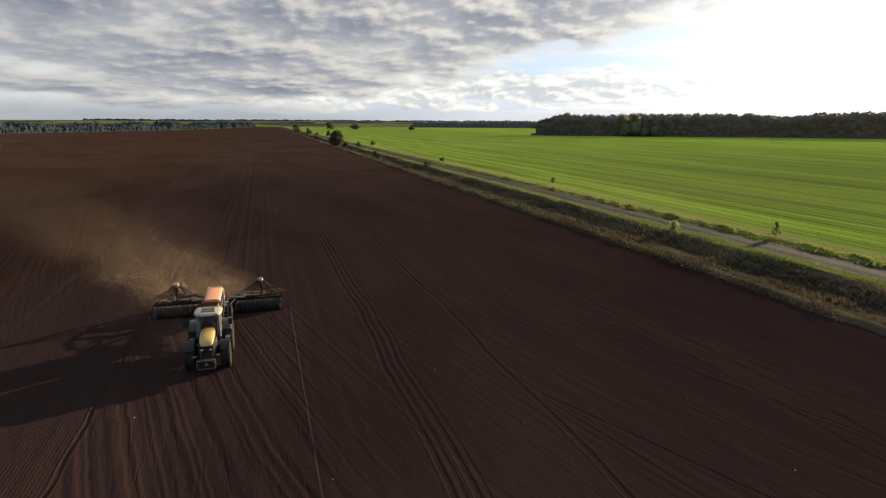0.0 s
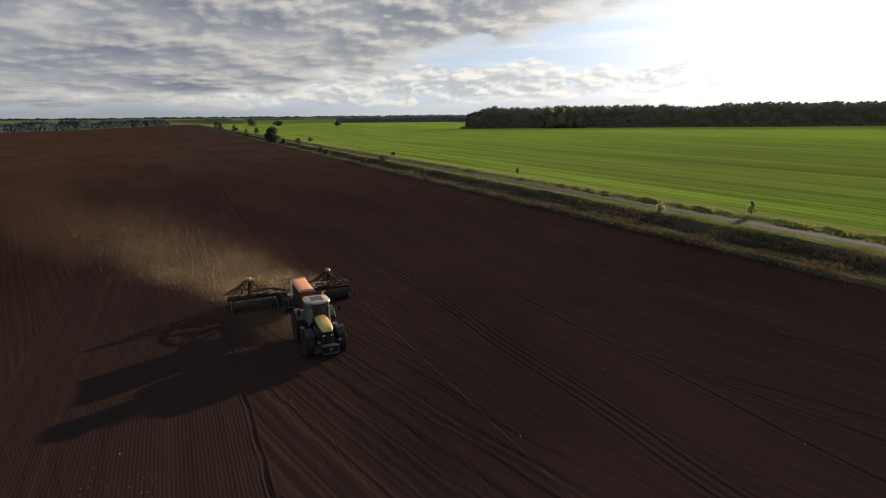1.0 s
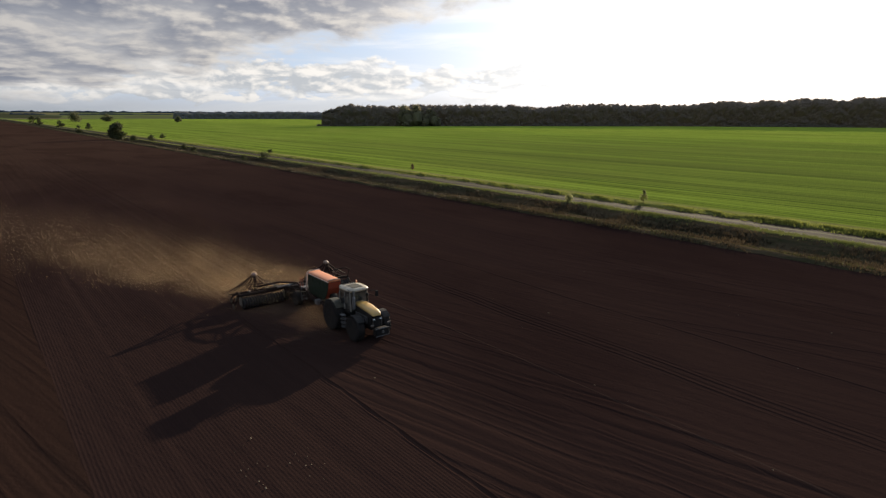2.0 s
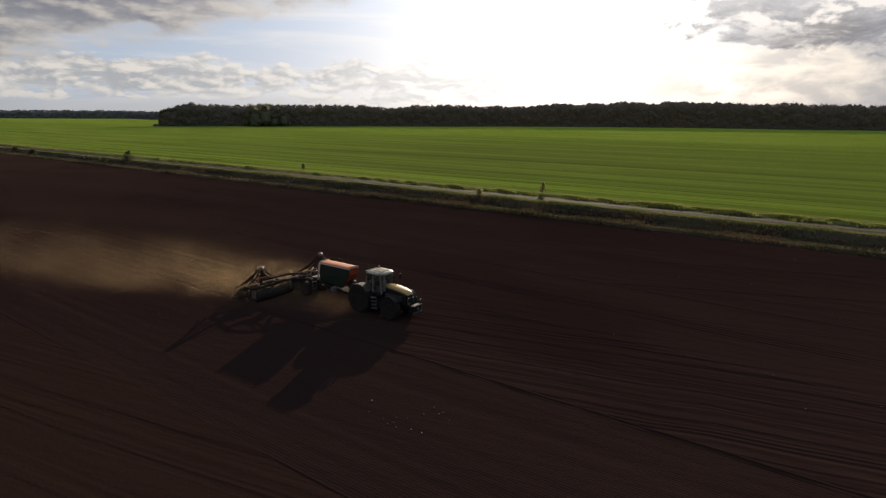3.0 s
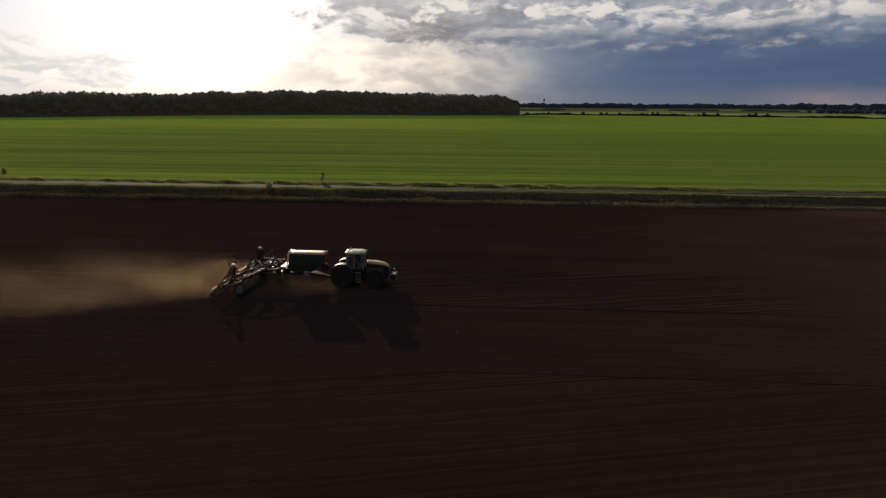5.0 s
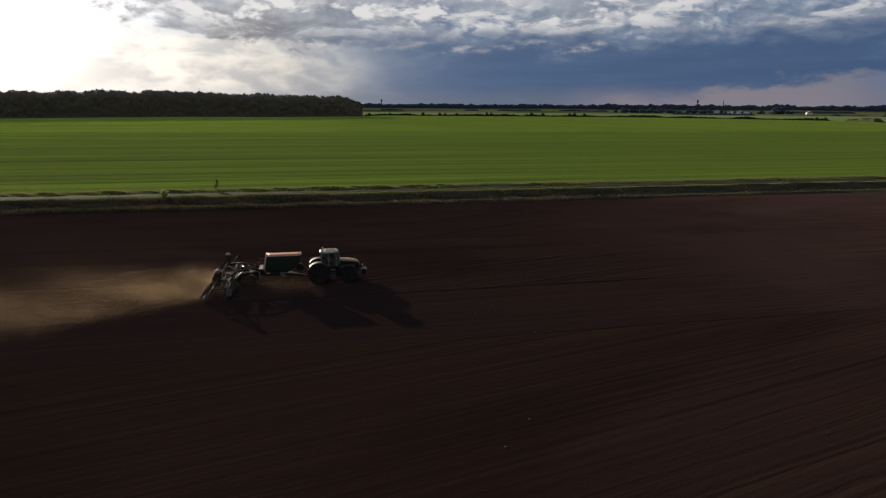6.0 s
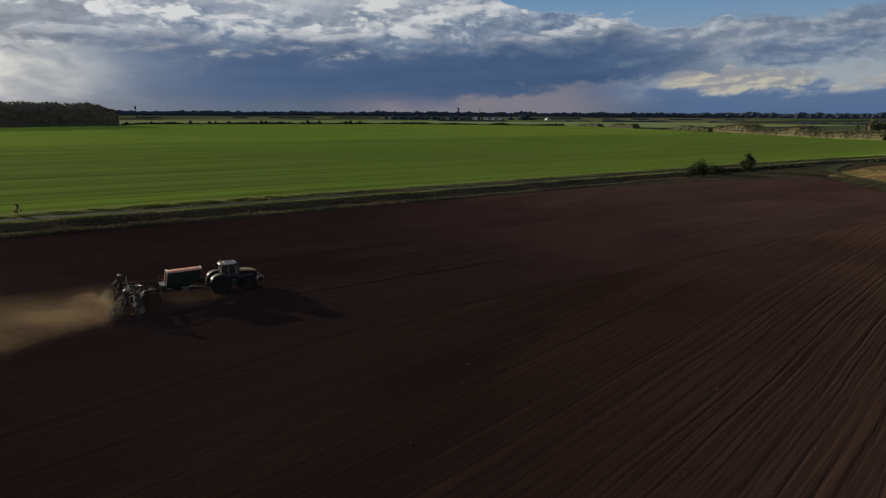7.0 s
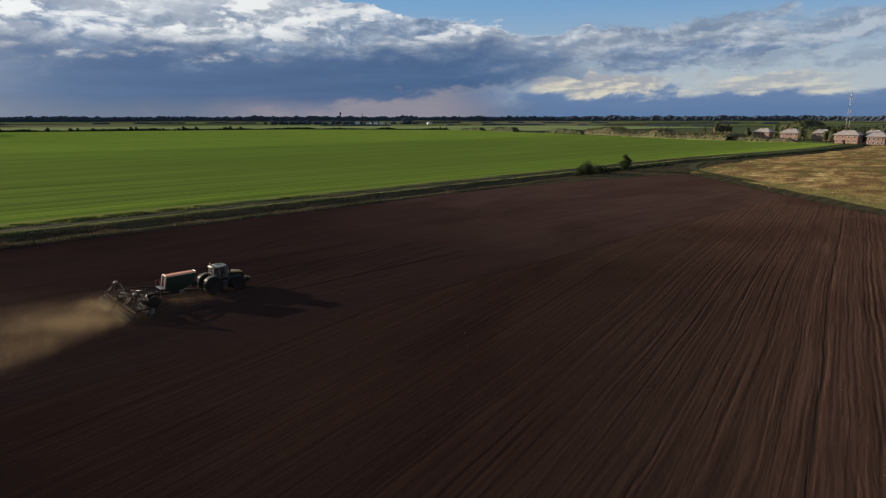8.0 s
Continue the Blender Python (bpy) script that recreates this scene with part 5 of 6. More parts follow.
    for s in (1, -1):
        put("platform_rail", tube([(-5.05, s * 0.78, 1.62), (-5.05, s * 0.78, 2.3), (-5.48, s * 0.78, 2.3), (-5.48, s * 0.78, 1.62)], 0.022, seg=6), RED)
        bm = bmesh.new()
        for k in range(4):
            box((0.04, 0.4, 0.03), (-5.5, s * 0.5, 0.6 + 0.28 * k), 0, bm)
        tube([(-5.5, s * 0.5 - 0.2, 0.5), (-5.5, s * 0.5 - 0.2, 1.6)], 0.02, bm, 6), tube([(-5.5, s * 0.5 + 0.2, 0.5), (-5.5, s * 0.5 + 0.2, 1.6)], 0.02, bm, 6)
        put("ladder", bm, GREY)
    put("fan", lathe([(0.12, -0.2), (0.36, -0.18), (0.38, 0.0), (0.36, 0.18), (0.12, 0.2)], (-1.75, 0.0, 1.45), "Y", 24), BLACK, None, "black blower fan housing")
    for s in (1, -1):
        put("metering_unit", box((0.5, 0.4, 0.35), (-3.3, s * 0.45, 0.92), 0.04), GREY)
    # main frame and carrying wheels
    put("main_beam", box((3.6, 0.5, 0.28), (-6.8, 0, 1.05), 0.04), DARK)
    put("cross_beam", box((0.32, 2.6, 0.30), (-7.2, 0, 1.12), 0.04), DARK)
    for s in (1, -1):
        put("transport_wheel", lathe([(0.28, -0.2), (0.45, -0.23), (0.56, -0.18), (0.56, 0.18), (0.45, 0.23), (0.28, 0.2)], (-6.2, s * 0.75, 0.56), seg=28), RUBBER)
        put("seed_pipe", tube([(-3.4, s * 0.4, 0.95), (-4.8, s * 0.45, 1.25), (-6.2, s * 0.7, 1.75), (-7.4, s * 1.6, 1.7), (-8.4, s * 2.9, 1.35), (-8.7, s * 3.05, 1.3), (-8.7, s * 3.05, 2.05)], 0.075), HOSE, None, "thick corrugated seed pipe", True)
        put("hydraulic_ram", tube([(-6.9, s * 0.6, 1.5), (-7.4, s * 2.2, 1.28)], 0.06), STEEL)
        put("fold_arm", box((0.22, 1.9, 0.20), (-7.35, s * 1.9, 1.30), 0.03), DARK)
        put("hydraulic_hose", tube([(-5.0, s * 0.25, 1.2), (-5.8, s * 0.35, 1.75), (-6.6, s * 0.5, 1.65), (-7.0, s * 0.9, 1.45)], 0.03, seg=6), BLACK)
        put("support_strut", tube([(-5.0, s * 0.9, 1.5), (-7.2, s * 1.2, 1.3)], 0.045), DARK)
        # wing
        wing = put("wing_beam", box((0.20, 3.6, 0.20), (-8.0, s * 2.85, 0.98), 0.03), DARK, None, "long dark wing beam")
        put("wing_beam", box((0.16, 3.6, 0.16), (-9.2, s * 2.85, 0.80), 0.03), DARK, None, "rear coulter beam")
        for k in range(3):
            put("beam_tie", box((1.3, 0.10, 0.12), (-8.6, s * (1.3 + 1.5 * k), 0.92), 0.02), DARK, wing)
        roller = put("packer_roller", lathe([(0.16, -1.62), (0.30, -1.6), (0.30, 1.6), (0.16, 1.62)], (-7.75, s * 2.85, 0.40), seg=20), BLACK, None, "row of black packer tyres")
        for k in range(16):
            y = s * 2.85 - 1.5 + 0.2 * k
            put("packer_tyre", lathe([(0.28, -0.09), (0.37, -0.075), (0.40, -0.03), (0.40, 0.03), (0.37, 0.075), (0.28, 0.09)], (-7.75, y, 0.40), seg=20), PACKER, roller)
        for e in (-1, 1):
            put("end_plate", box((0.55, 0.03, 0.62), (-7.75, s * (2.85 + e * 1.67), 0.62), 0.01), STEEL, None, "bare steel end plate")
        # distributor head with its fan of hoses
        head = put("distributor_head", lathe([(0.09, 1.95), (0.11, 2.10), (0.19, 2.14), (0.22, 2.24), (0.20, 2.33), (0.12, 2.40), (0.04, 2.42)], (-8.7, s * 3.05, 0), "Z", 20), HUB, None, "brown domed distributor head", True)
        for k in range(18):
            y = s * 3.05 - 2.0 + 4.0 * k / 17 + 0.02
            a = math.pi * (k / 17)
            bx = -8.7 - 0.22 * math.sin(a * 3.0)
            y0 = s * 3.05 + 0.24 * (k / 8.5 - 1)
            zz = 1.0 + 0.06 * math.sin(k * 2.1)
            pts = []
            for q in np.linspace(0, 1, 7):
                pts.append((bx - 0.6 * q * q, y0 + (y - y0) * q ** 1.15, 2.18 + (zz - 2.18) * (q * 1.02) ** (0.9 if k % 3 else 1.15)))
            put("seed_hose", tube(pts, 0.030, seg=6), HOSE, head)
        put("tower", tube([(-8.7, s * 3.05, 0.95), (-8.7, s * 3.05, 1.98)], 0.065), DARK, head)
        for k in range(18):
            y = s * 2.85 - 1.75 + 3.5 * k / 17
            x = -9.25 - 0.35 * (k % 2)
            coulter = put("coulter_arm", tube([(x + 0.1, y, 0.80), (x - 0.25, y, 0.52), (x - 0.45, y, 0.30)], 0.03, seg=6), DARK)
            put("coulter_disc", lathe([(0.04, -0.012), (0.18, -0.006), (0.18, 0.006), (0.04, 0.012)], (x - 0.45, y, 0.19), seg=18), TOOL, coulter)
        put("harrow_bar", box((0.06, 3.6, 0.06), (-10.0, s * 2.85, 0.62), 0.01), BLACK)
        bm = bmesh.new()
        for k in range(24):
            y = s * 2.85 - 1.75 + 3.5 * k / 23
            tube([(-10.0, y, 0.62), (-10.1, y, 0.35), (-10.35, y, 0.02)], 0.010, bm, 5)
        put("harrow_tine", bm, TOOL)
        put("marker_arm", tube([(-7.9, s * 4.55, 1.0), (-7.9, s * 4.75, 1.55), (-8.0, s * 4.4, 1.75), (-8.2, s * 2.4, 1.6)], 0.04), DARK, None, "folded marker arm")
        put("marker_disc", lathe([(0.05, -0.01), (0.22, -0.005), (0.22, 0.005), (0.05, 0.01)], (-8.0, s * 5.0, 0.25), seg=18), TOOL)
        put("marker_stay", tube([(-7.9, s * 4.6, 0.9), (-8.0, s * 5.0, 0.27)], 0.03, seg=6), DARK)
    # bare-metal blocks and bars added so that the drill catches glints
    for k, (x, y, z) in enumerate(((-6.3, -0.5, 1.5), (-6.9, -1.1, 1.42), (-7.6, -1.5, 1.34), (-6.6, 0.6, 1.55), (-8.1, -2.3, 1.2), (-8.4, -3.6, 1.1), (-7.7, 1.7, 1.36), (-9.0, -1.4, 1.05))):
        put("glint_block", box((0.20, 0.13, 0.11), (x, y, z), 0.025, None, (0, 8 * (k % 3), 25 * k)), STEEL, None, "small bare-metal block added to catch glints")
    for s in (1, -1):
        put("glint_bar", tube([(-7.9, s * 1.2, 1.15), (-8.5, s * 2.0, 1.32), (-8.6, s * 2.1, 1.33)], 0.04), STEEL)
    for y in (-0.9, -0.3, 0.3, 0.9):
        put("middle_tyre", lathe([(0.2, -0.14), (0.38, -0.13), (0.42, -0.05), (0.42, 0.05), (0.38, 0.13), (0.2, 0.14)], (-8.0, y, 0.42), seg=24), RUBBER)
    put("middle_axle", tube([(-8.0, -1.1, 0.42), (-8.0, 1.1, 0.42)], 0.07), BLACK)
    return d


def paint_glass(g):
    clean = g.node("ShaderNodeBsdfPrincipled", {"Base Color": rgb(0.08, 0.10, 0.11), "Roughness": 0.12, "Transmission Weight": 0.85, "IOR": 1.3, "Specular IOR Level": 0.3}).outputs[0]
    # sky reflected in the panes is put into a pale film, with dust
    sky_film = g.node("ShaderNodeBsdfDiffuse", {"Color": rgb(0.36, 0.30, 0.24)}).outputs[0]
    return g.node("ShaderNodeMixShader", {0: g.smooth(g.noise(local(g), 2.0, 4.0), 0.35, 0.7, 0.12, 0.42), 1: clean, 2: sky_film}).outputs[0]


FENDER = material("dusty_olive_paint", plain((0.040, 0.038, 0.024), 0.6, dirt=0.75, dust=(0.095, 0.075, 0.052)))
POST = material("dusty_grey_frame", plain((0.23, 0.205, 0.17), 0.7, dirt=0.6, spec=0.2, dust=(0.16, 0.13, 0.10)))
# sunlight on the hopper's top and rear edges is put into this pink
RAIL = material("sunlit_pinkish_rail", plain((0.62, 0.43, 0.34), 0.5, dirt=0.4, dust=(0.45, 0.33, 0.24)))
PACKER = material("packer_rubber", plain((0.020, 0.017, 0.016), 0.8, dirt=0.3, spec=0.2, dust=(0.045, 0.032, 0.025)))
DARK = material("dusty_dark_paint", plain((0.028, 0.018, 0.014), 0.85, spec=0.08, dirt=0.4, dust=(0.048, 0.034, 0.025)))
GLASS = material("tinted_glass", paint_glass)
GLASS_LAMP = material("lamp_glass", plain((0.75, 0.74, 0.70), 0.15, dirt=0.1))
build_tractor()
build_drill()


# ---- dust ----
def paint_dust(g):
    c = rgb(0.72, 0.525, 0.310)
    a = g.node("ShaderNodeBsdfDiffuse", {"Color": c}).outputs[0]
    t = g.node("ShaderNodeBsdfTranslucent", {"Color": c}).outputs[0]
    return g.node("ShaderNodeMixShader", {0: 0.90, 1: a, 2: t}).outputs[0]


DUST = material("airborne_dust", paint_dust)


def build_dust():
    """Fine soil specks raised behind the drill and carried off by the wind."""
    rng = np.random.RandomState(9)
    n = 2000000
    q = rng.beta(0.85, 2.6, n)                      # along the plume
    start = rng.uniform(-4.4, 4.4, n)
    x = -9.4 - 120 * q + rng.normal(size=n) * (0.3 + 7 * q)
    y = start * (1 + 1.4 * q) - 60 * q ** 0.92 + rng.normal(size=n) * (0.3 + 6.5 * q)
    top = 0.55 + 6.0 * q ** 0.5
    z = 0.05 + np.abs(rng.normal(size=n)) * top * 0.55
    # part of it rolls in billows that rise and thin out
    m = 230
    bq = rng.beta(0.9, 2.1, m)
    bx, by = -9.6 - 110 * bq, rng.uniform(-4.4, 4.4, m) * (1 + 1.4 * bq) - 56 * bq ** 0.92
    bz, br = (0.7 + 7.0 * bq ** 0.55) * rng.uniform(0.2, 1.0, m), (0.35 + 4.2 * bq ** 0.65) * rng.uniform(0.5, 1.25, m)
    own = rng.randint(0, m, n)
    roll = rng.uniform(0, 1, n) < 0.5
    ball = rng.normal(size=(n, 3)) * 0.6
    x = np.where(roll, bx[own] + ball[:, 0] * br[own] * 1.3, x)
    y = np.where(roll, by[own] + ball[:, 1] * br[own] * 1.3, y)
    z = np.where(roll, np.abs(bz[own] + ball[:, 2] * br[own] * 0.8) + 0.03, z)
    # a taller puff hangs a little way behind the machine, and a thin veil round it
    tall = rng.uniform(0, 1, n) < 0.08
    t = rng.beta(1.2, 1.6, n)
    x = np.where(tall, -11.0 - 24 * t + rng.normal(size=n) * 1.6, x)
    y = np.where(tall, start * 0.7 - 13 * t + rng.normal(size=n) * (0.8 + 1.5 * t), y)
    z = np.where(tall, 0.2 + np.abs(rng.normal(size=n)) * (1.5 + 3.0 * t), z)
    fresh = rng.uniform(0, 1, n) < 0.12
    t = rng.beta(1.0, 1.9, n)
    x = np.where(fresh, -9.6 - 27 * t + rng.normal(size=n) * (0.3 + 2.5 * t), x)
    y = np.where(fresh, start * (1 + 0.2 * t) - 13.0 * t + rng.normal(size=n) * (0.3 + 2.0 * t), y)
    z = np.where(fresh, 0.04 + np.abs(rng.normal(size=n)) * (0.6 + 2.0 * t), z)
    low = rng.uniform(0, 1, n) < 0.045
    t = rng.uniform(0, 1, n)
    x = np.where(low, 2.6 - 14.5 * t + rng.normal(size=n) * 0.8, x)
    y = np.where(low, -0.8 - np.abs(rng.normal(size=n)) * (1.4 + 2.6 * t) + 1.2 * t, y)
    z = np.where(low, 0.04 + np.abs(rng.normal(size=n)) * (0.35 + 0.75 * t), z)
    puff = np.sin(x * 0.33 + 1.3 * np.sin(y * 0.31 + z)) * np.sin(y * 0.41 + 0.22 * x + z * 0.6)
    keep = rng.uniform(0, 1, n) < (0.56 + 0.42 * puff) * np.where(fresh | tall | low, 1.0, 0.70)
    c = np.stack((x, y, z), -1)[keep]
    tri = c[:, None, :] + rng.normal(size=(len(c), 3, 3)) * 0.0035
    ob = mesh_object("dust_cloud", tri.reshape(-1, 3), np.arange(len(c) * 3).reshape(-1, 3), DUST)
    tagged(ob, "tan dust drifting off behind the seed drill", "dust", kind="stuff")


build_dust()


# ---- roadside trees and shrubs ----
def shrub(name, label, at, tall, wide, mat, leaves=900, leaf=0.16, trunk=True, seed=1, category="shrub", group="", clumps=11):
    rng = np.random.RandomState(seed)
    x, y = at
    t = thing(name, label, category, (x, y, float(lie(x, y))), group=group)
    bare = 0.06 if trunk else 0.0
    bm = tube([(0, 0, -0.15), (0.03 * tall * 0.2, 0, tall * 0.25), (0.0, 0.02 * tall, tall * 0.55), (0.02 * tall, 0, tall * 0.8)], max(0.03, tall * 0.02), seg=7)
    part("trunk", bm, BARK, t)
    for k in range(5):
        a = k * 2.4 + seed
        z0 = tall * (0.22 + 0.1 * k)
        tip = (math.cos(a) * wide * 0.32, math.sin(a) * wide * 0.32, z0 + tall * 0.25)
        part("limb", tube([(0, 0, z0), (tip[0] * 0.5, tip[1] * 0.5, z0 + tall * 0.16), tip], max(0.018, tall * 0.009), seg=5), BARK, t)
    V = []
    for k in range(clumps):
        a, q = rng.uniform(0, math.tau), rng.uniform(0, 1)
        rc = rng.uniform(0.16, 0.30) * wide * (11 / clumps) ** 0.33
        room = wide * 0.5 * math.sqrt(max(0.1, 1 - (2 * q - 0.7) ** 2)) - rc * 0.7
        c = np.array((math.cos(a) * room * rng.uniform(0.3, 1), math.sin(a) * room * rng.uniform(0.3, 1), tall * (bare + (1 - bare) * (0.16 + 0.70 * q))))
        m = leaves // clumps
        d = rng.normal(size=(m, 3))
        d /= np.linalg.norm(d, axis=1)[:, None]
        p = c + d * rc * rng.uniform(0.25, 1.1, (m, 1)) * np.array((1, 1, 0.8))
        p[:, 2] = np.maximum(p[:, 2], 0.05)
        V.append((p[:, None, :] + rng.normal(size=(m, 3, 3)) * leaf).reshape(-1, 3))
    V = np.concatenate(V)
    mesh_object("crown", V, np.arange(len(V)).reshape(-1, 3), mat, t)
    return t


shrub("roadside_tree", "round dark green tree standing beside the dirt track", (-338.0, 49.0), 10.5, 12.0, LEAF, 7000, 0.34, False, seed=3, category="tree")
shrub("roadside_tree", "small bushy dark green tree at the field corner", (176.0, 48.0), 6.4, 5.6, LEAF_DEEP, 2600, 0.17, seed=4, category="tree")
shrub("bramble_bush", "wide low dark bush on the field edge", (154.0, 50.0), 4.0, 9.0, LEAF_DEEP, 2600, 0.17, False, 5, "bush")
shrub("bramble_bush", "wide low dark bush on the field edge", (160.5, 49.0), 3.2, 8.0, LEAF_DEEP, 2200, 0.17, False, 6, "bush")
shrub("bramble_bush", "low straggling dark bush on the field edge", (147.5, 48.5), 2.4, 6.0, LEAF_DEEP, 1600, 0.16, False, 7, "bush")
shrub("sapling", "slim dark green sapling beside the dirt track", (-19.5, 65.0), 2.3, 1.5, SAPLING, 1800, 0.050, False, seed=8, category="sapling", clumps=40)
shrub("sapling", "small reddish sapling at the edge of the crop", (-89.0, 69.5), 1.7, 1.5, LEAF_RUST, 900, 0.055, False, seed=9, category="sapling", clumps=24)
shrub("weed_clump", "tall feathery dry weeds beside the track", (-27.0, 55.5), 1.5, 2.2, SAPLING, 700, 0.08, False, 10, "weeds")
for k, (px_, py_, h_, w_) in enumerate(((-305, 50, 3.4, 5.5), (-290, 55, 3.0, 6.0), (-225, 52, 2.2, 3.0), (-480, 50, 6.0, 5.5), (-600, 52, 8.5, 8.0), (-560, 68, 6.0, 6.0),
                                        (-470, 69, 4.5, 5.0), (-760, 50, 11.0, 10.0), (-900, 56, 12.0, 10.0), (-330, 70, 2.6, 4.0), (-175, 68, 1.6, 2.2), (-200, 49, 2.2, 4.0), (-150, 49, 1.8, 3.2), (-149, 55, 1.8, 4.5))):
    shrub("hedge_shrub", "dark green hedge shrub beside the dirt track", (px_, py_), h_, w_, LEAF, 900, 0.07 * h_ ** 0.7, False, 20 + k, "shrub", "shrubs along the track")
for k, (px_, py_, h_, w_) in enumerate(((-1100, 130, 16, 26), (-1130, 180, 13, 20), (-1000, 260, 9, 10))):
    shrub("field_tree", "broad dark field tree seen far off", (px_, py_), h_, w_, LEAF_DARK, 2200, 0.6, True, 40 + k, "tree", "far field trees")


# ---- grass on the verges ----
def tufts(name, label, mat, n, spread, tall, seed, lift=0.0):
    rng = np.random.RandomState(seed)
    xs, ys, hs = spread(rng, n)
    ys = ys + sway(xs)
    z = lie(xs, ys) + lift
    m = 4
    a = rng.uniform(0, math.tau, (len(xs), m))
    r = rng.uniform(0.02, 0.22, (len(xs), m))
    b = np.stack((xs[:, None] + np.cos(a) * r, ys[:, None] + np.sin(a) * r, np.repeat(z[:, None], m, 1) - 0.05), -1)
    h = hs[:, None] * rng.uniform(0.5, 1.1, (len(xs), m)) * tall
    w = 0.02 + 0.07 * h
    lean = rng.normal(size=(len(xs), m, 2)) * 0.28 * h[..., None]
    tip = b + np.stack((lean[..., 0], lean[..., 1], h), -1)
    side = np.stack((np.cos(a + 1.57) * w, np.sin(a + 1.57) * w, np.zeros_like(w)), -1)
    V = np.stack((b - side, b + side, tip), -2).reshape(-1, 3)
    ob = mesh_object(name, V, np.arange(len(V)).reshape(-1, 3), mat)
    tagged(ob, label, "grass", kind="stuff")


def near_bank(rng, n):
    x = np.concatenate((rng.uniform(-160, 60, n * 2 // 3), rng.uniform(-420, 230, n // 3)))
    y = 44.3 + 9.6 * rng.beta(1.1, 1.1, len(x))
    h = 0.5 + 0.9 * np.clip(wave(x + 3 * wave(y, 2.0, 51), 4.0, 50) + 0.25, 0, 1) + 0.3 * wave(y, 1.2, 52)
    return x, y, np.clip(h, 0.15, 2)


def crest(rng, n):
    x = np.concatenate((rng.uniform(-160, 60, n // 2), rng.uniform(-420, 300, n // 2)))
    y = 55.9 + 0.75 * rng.normal(size=len(x)) + 0.45 * wave(x, 6.0, 59)
    return x, np.clip(y, 53.4, 58.4), 0.6 + 0.5 * np.clip(wave(x, 3.0, 58) + 0.3, 0, 1)


def far_bank(rng, n):
    x = np.concatenate((rng.uniform(-160, 60, n // 2), rng.uniform(-420, 300, n // 2)))
    y = 64.5 + 0.85 * rng.normal(size=len(x)) + 0.45 * wave(x, 5.0, 56)
    h = 0.3 + 0.9 * np.clip(wave(x + 2.5 * wave(y, 0.9, 54), 2.2, 55) + 0.2, 0, 1)
    return x, y, h


def outer_ridge(rng, n):
    x = np.concatenate((rng.uniform(-160, 60, n * 2 // 3), rng.uniform(-420, 140, n // 3)))
    y = 46.2 + 0.6 * rng.normal(size=len(x)) + 0.7 * wave(x, 7.0, 71)
    keep = wave(x + 2 * wave(y, 1.0, 73), 2.6, 72) > -0.1
    return x[keep], y[keep], 0.5 + 0.6 * rng.uniform(0, 1, keep.sum())


def verge_clumps(rng, n):
    x = np.concatenate((rng.uniform(-160, 60, n * 2 // 3), rng.uniform(-420, 230, n // 3)))
    y = rng.uniform(44.8, 53.5, len(x))
    keep = wave(x * 0.8 + 5 * wave(y, 1.5, 66), 3.2, 67) > 0.15
    return x[keep], y[keep], 0.5 + 0.6 * rng.uniform(0, 1, keep.sum())


def meadow_part(rng, n):
    x = rng.uniform(80, 440, n)
    y = rng.uniform(-110, 38, n)
    keep = y < (EDGE_A[1] + (x - EDGE_A[0]) * 1.115 - 4.0)
    x, y = x[keep], y[keep]
    return x, y, 0.4 + 0.8 * np.clip(wave(x * 0.7 + y, 9.0, 57) + 0.2, 0, 1)


tufts("verge_weeds", "rough green grass on the crest of the bank", LIP, 44000, crest, 0.40, 61)
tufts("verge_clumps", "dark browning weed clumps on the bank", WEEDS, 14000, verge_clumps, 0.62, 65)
tufts("verge_straw", "dry straw-coloured weeds on the bank", STRAW, 22000, near_bank, 0.50, 62)
tufts("ridge_grass", "olive grass on the outer ridge of the bank", RIDGE, 12000, outer_ridge, 0.36, 69)
tufts("track_grass", "ragged grass along the far side of the track", BLADES, 30000, far_bank, 0.46, 63)
tufts("track_weeds", "dark leafy weeds along the far side of the track", LEAF, 9000, far_bank, 0.36, 68)
tufts("meadow_grass", "tawny dry grass of the rough meadow", TAWNY, 16000, meadow_part, 0.45, 64)


# ---- village ----
BRICK_PINK = material("pinkish_brick", plain((0.27, 0.155, 0.115), 0.85, spec=0.2, dirt=0.5, scale=0.8, dust=(0.20, 0.14, 0.11)))
ROOF_GREY = material("grey_roof_sheet", plain((0.33, 0.275, 0.245), 0.7, dirt=0.5, scale=0.6))
WHITE = material("white_paint", plain((0.75, 0.75, 0.73), 0.6, dirt=0.2))
PANE = material("window_pane", plain((0.03, 0.035, 0.045), 0.1, dirt=0.1, spec=0.6))
MAST_PALE = material("mast_white", plain((0.36, 0.36, 0.37), 0.6, dirt=0.5))
MAST_RED = material("mast_red", plain((0.20, 0.13, 0.12), 0.6, dirt=0.5))


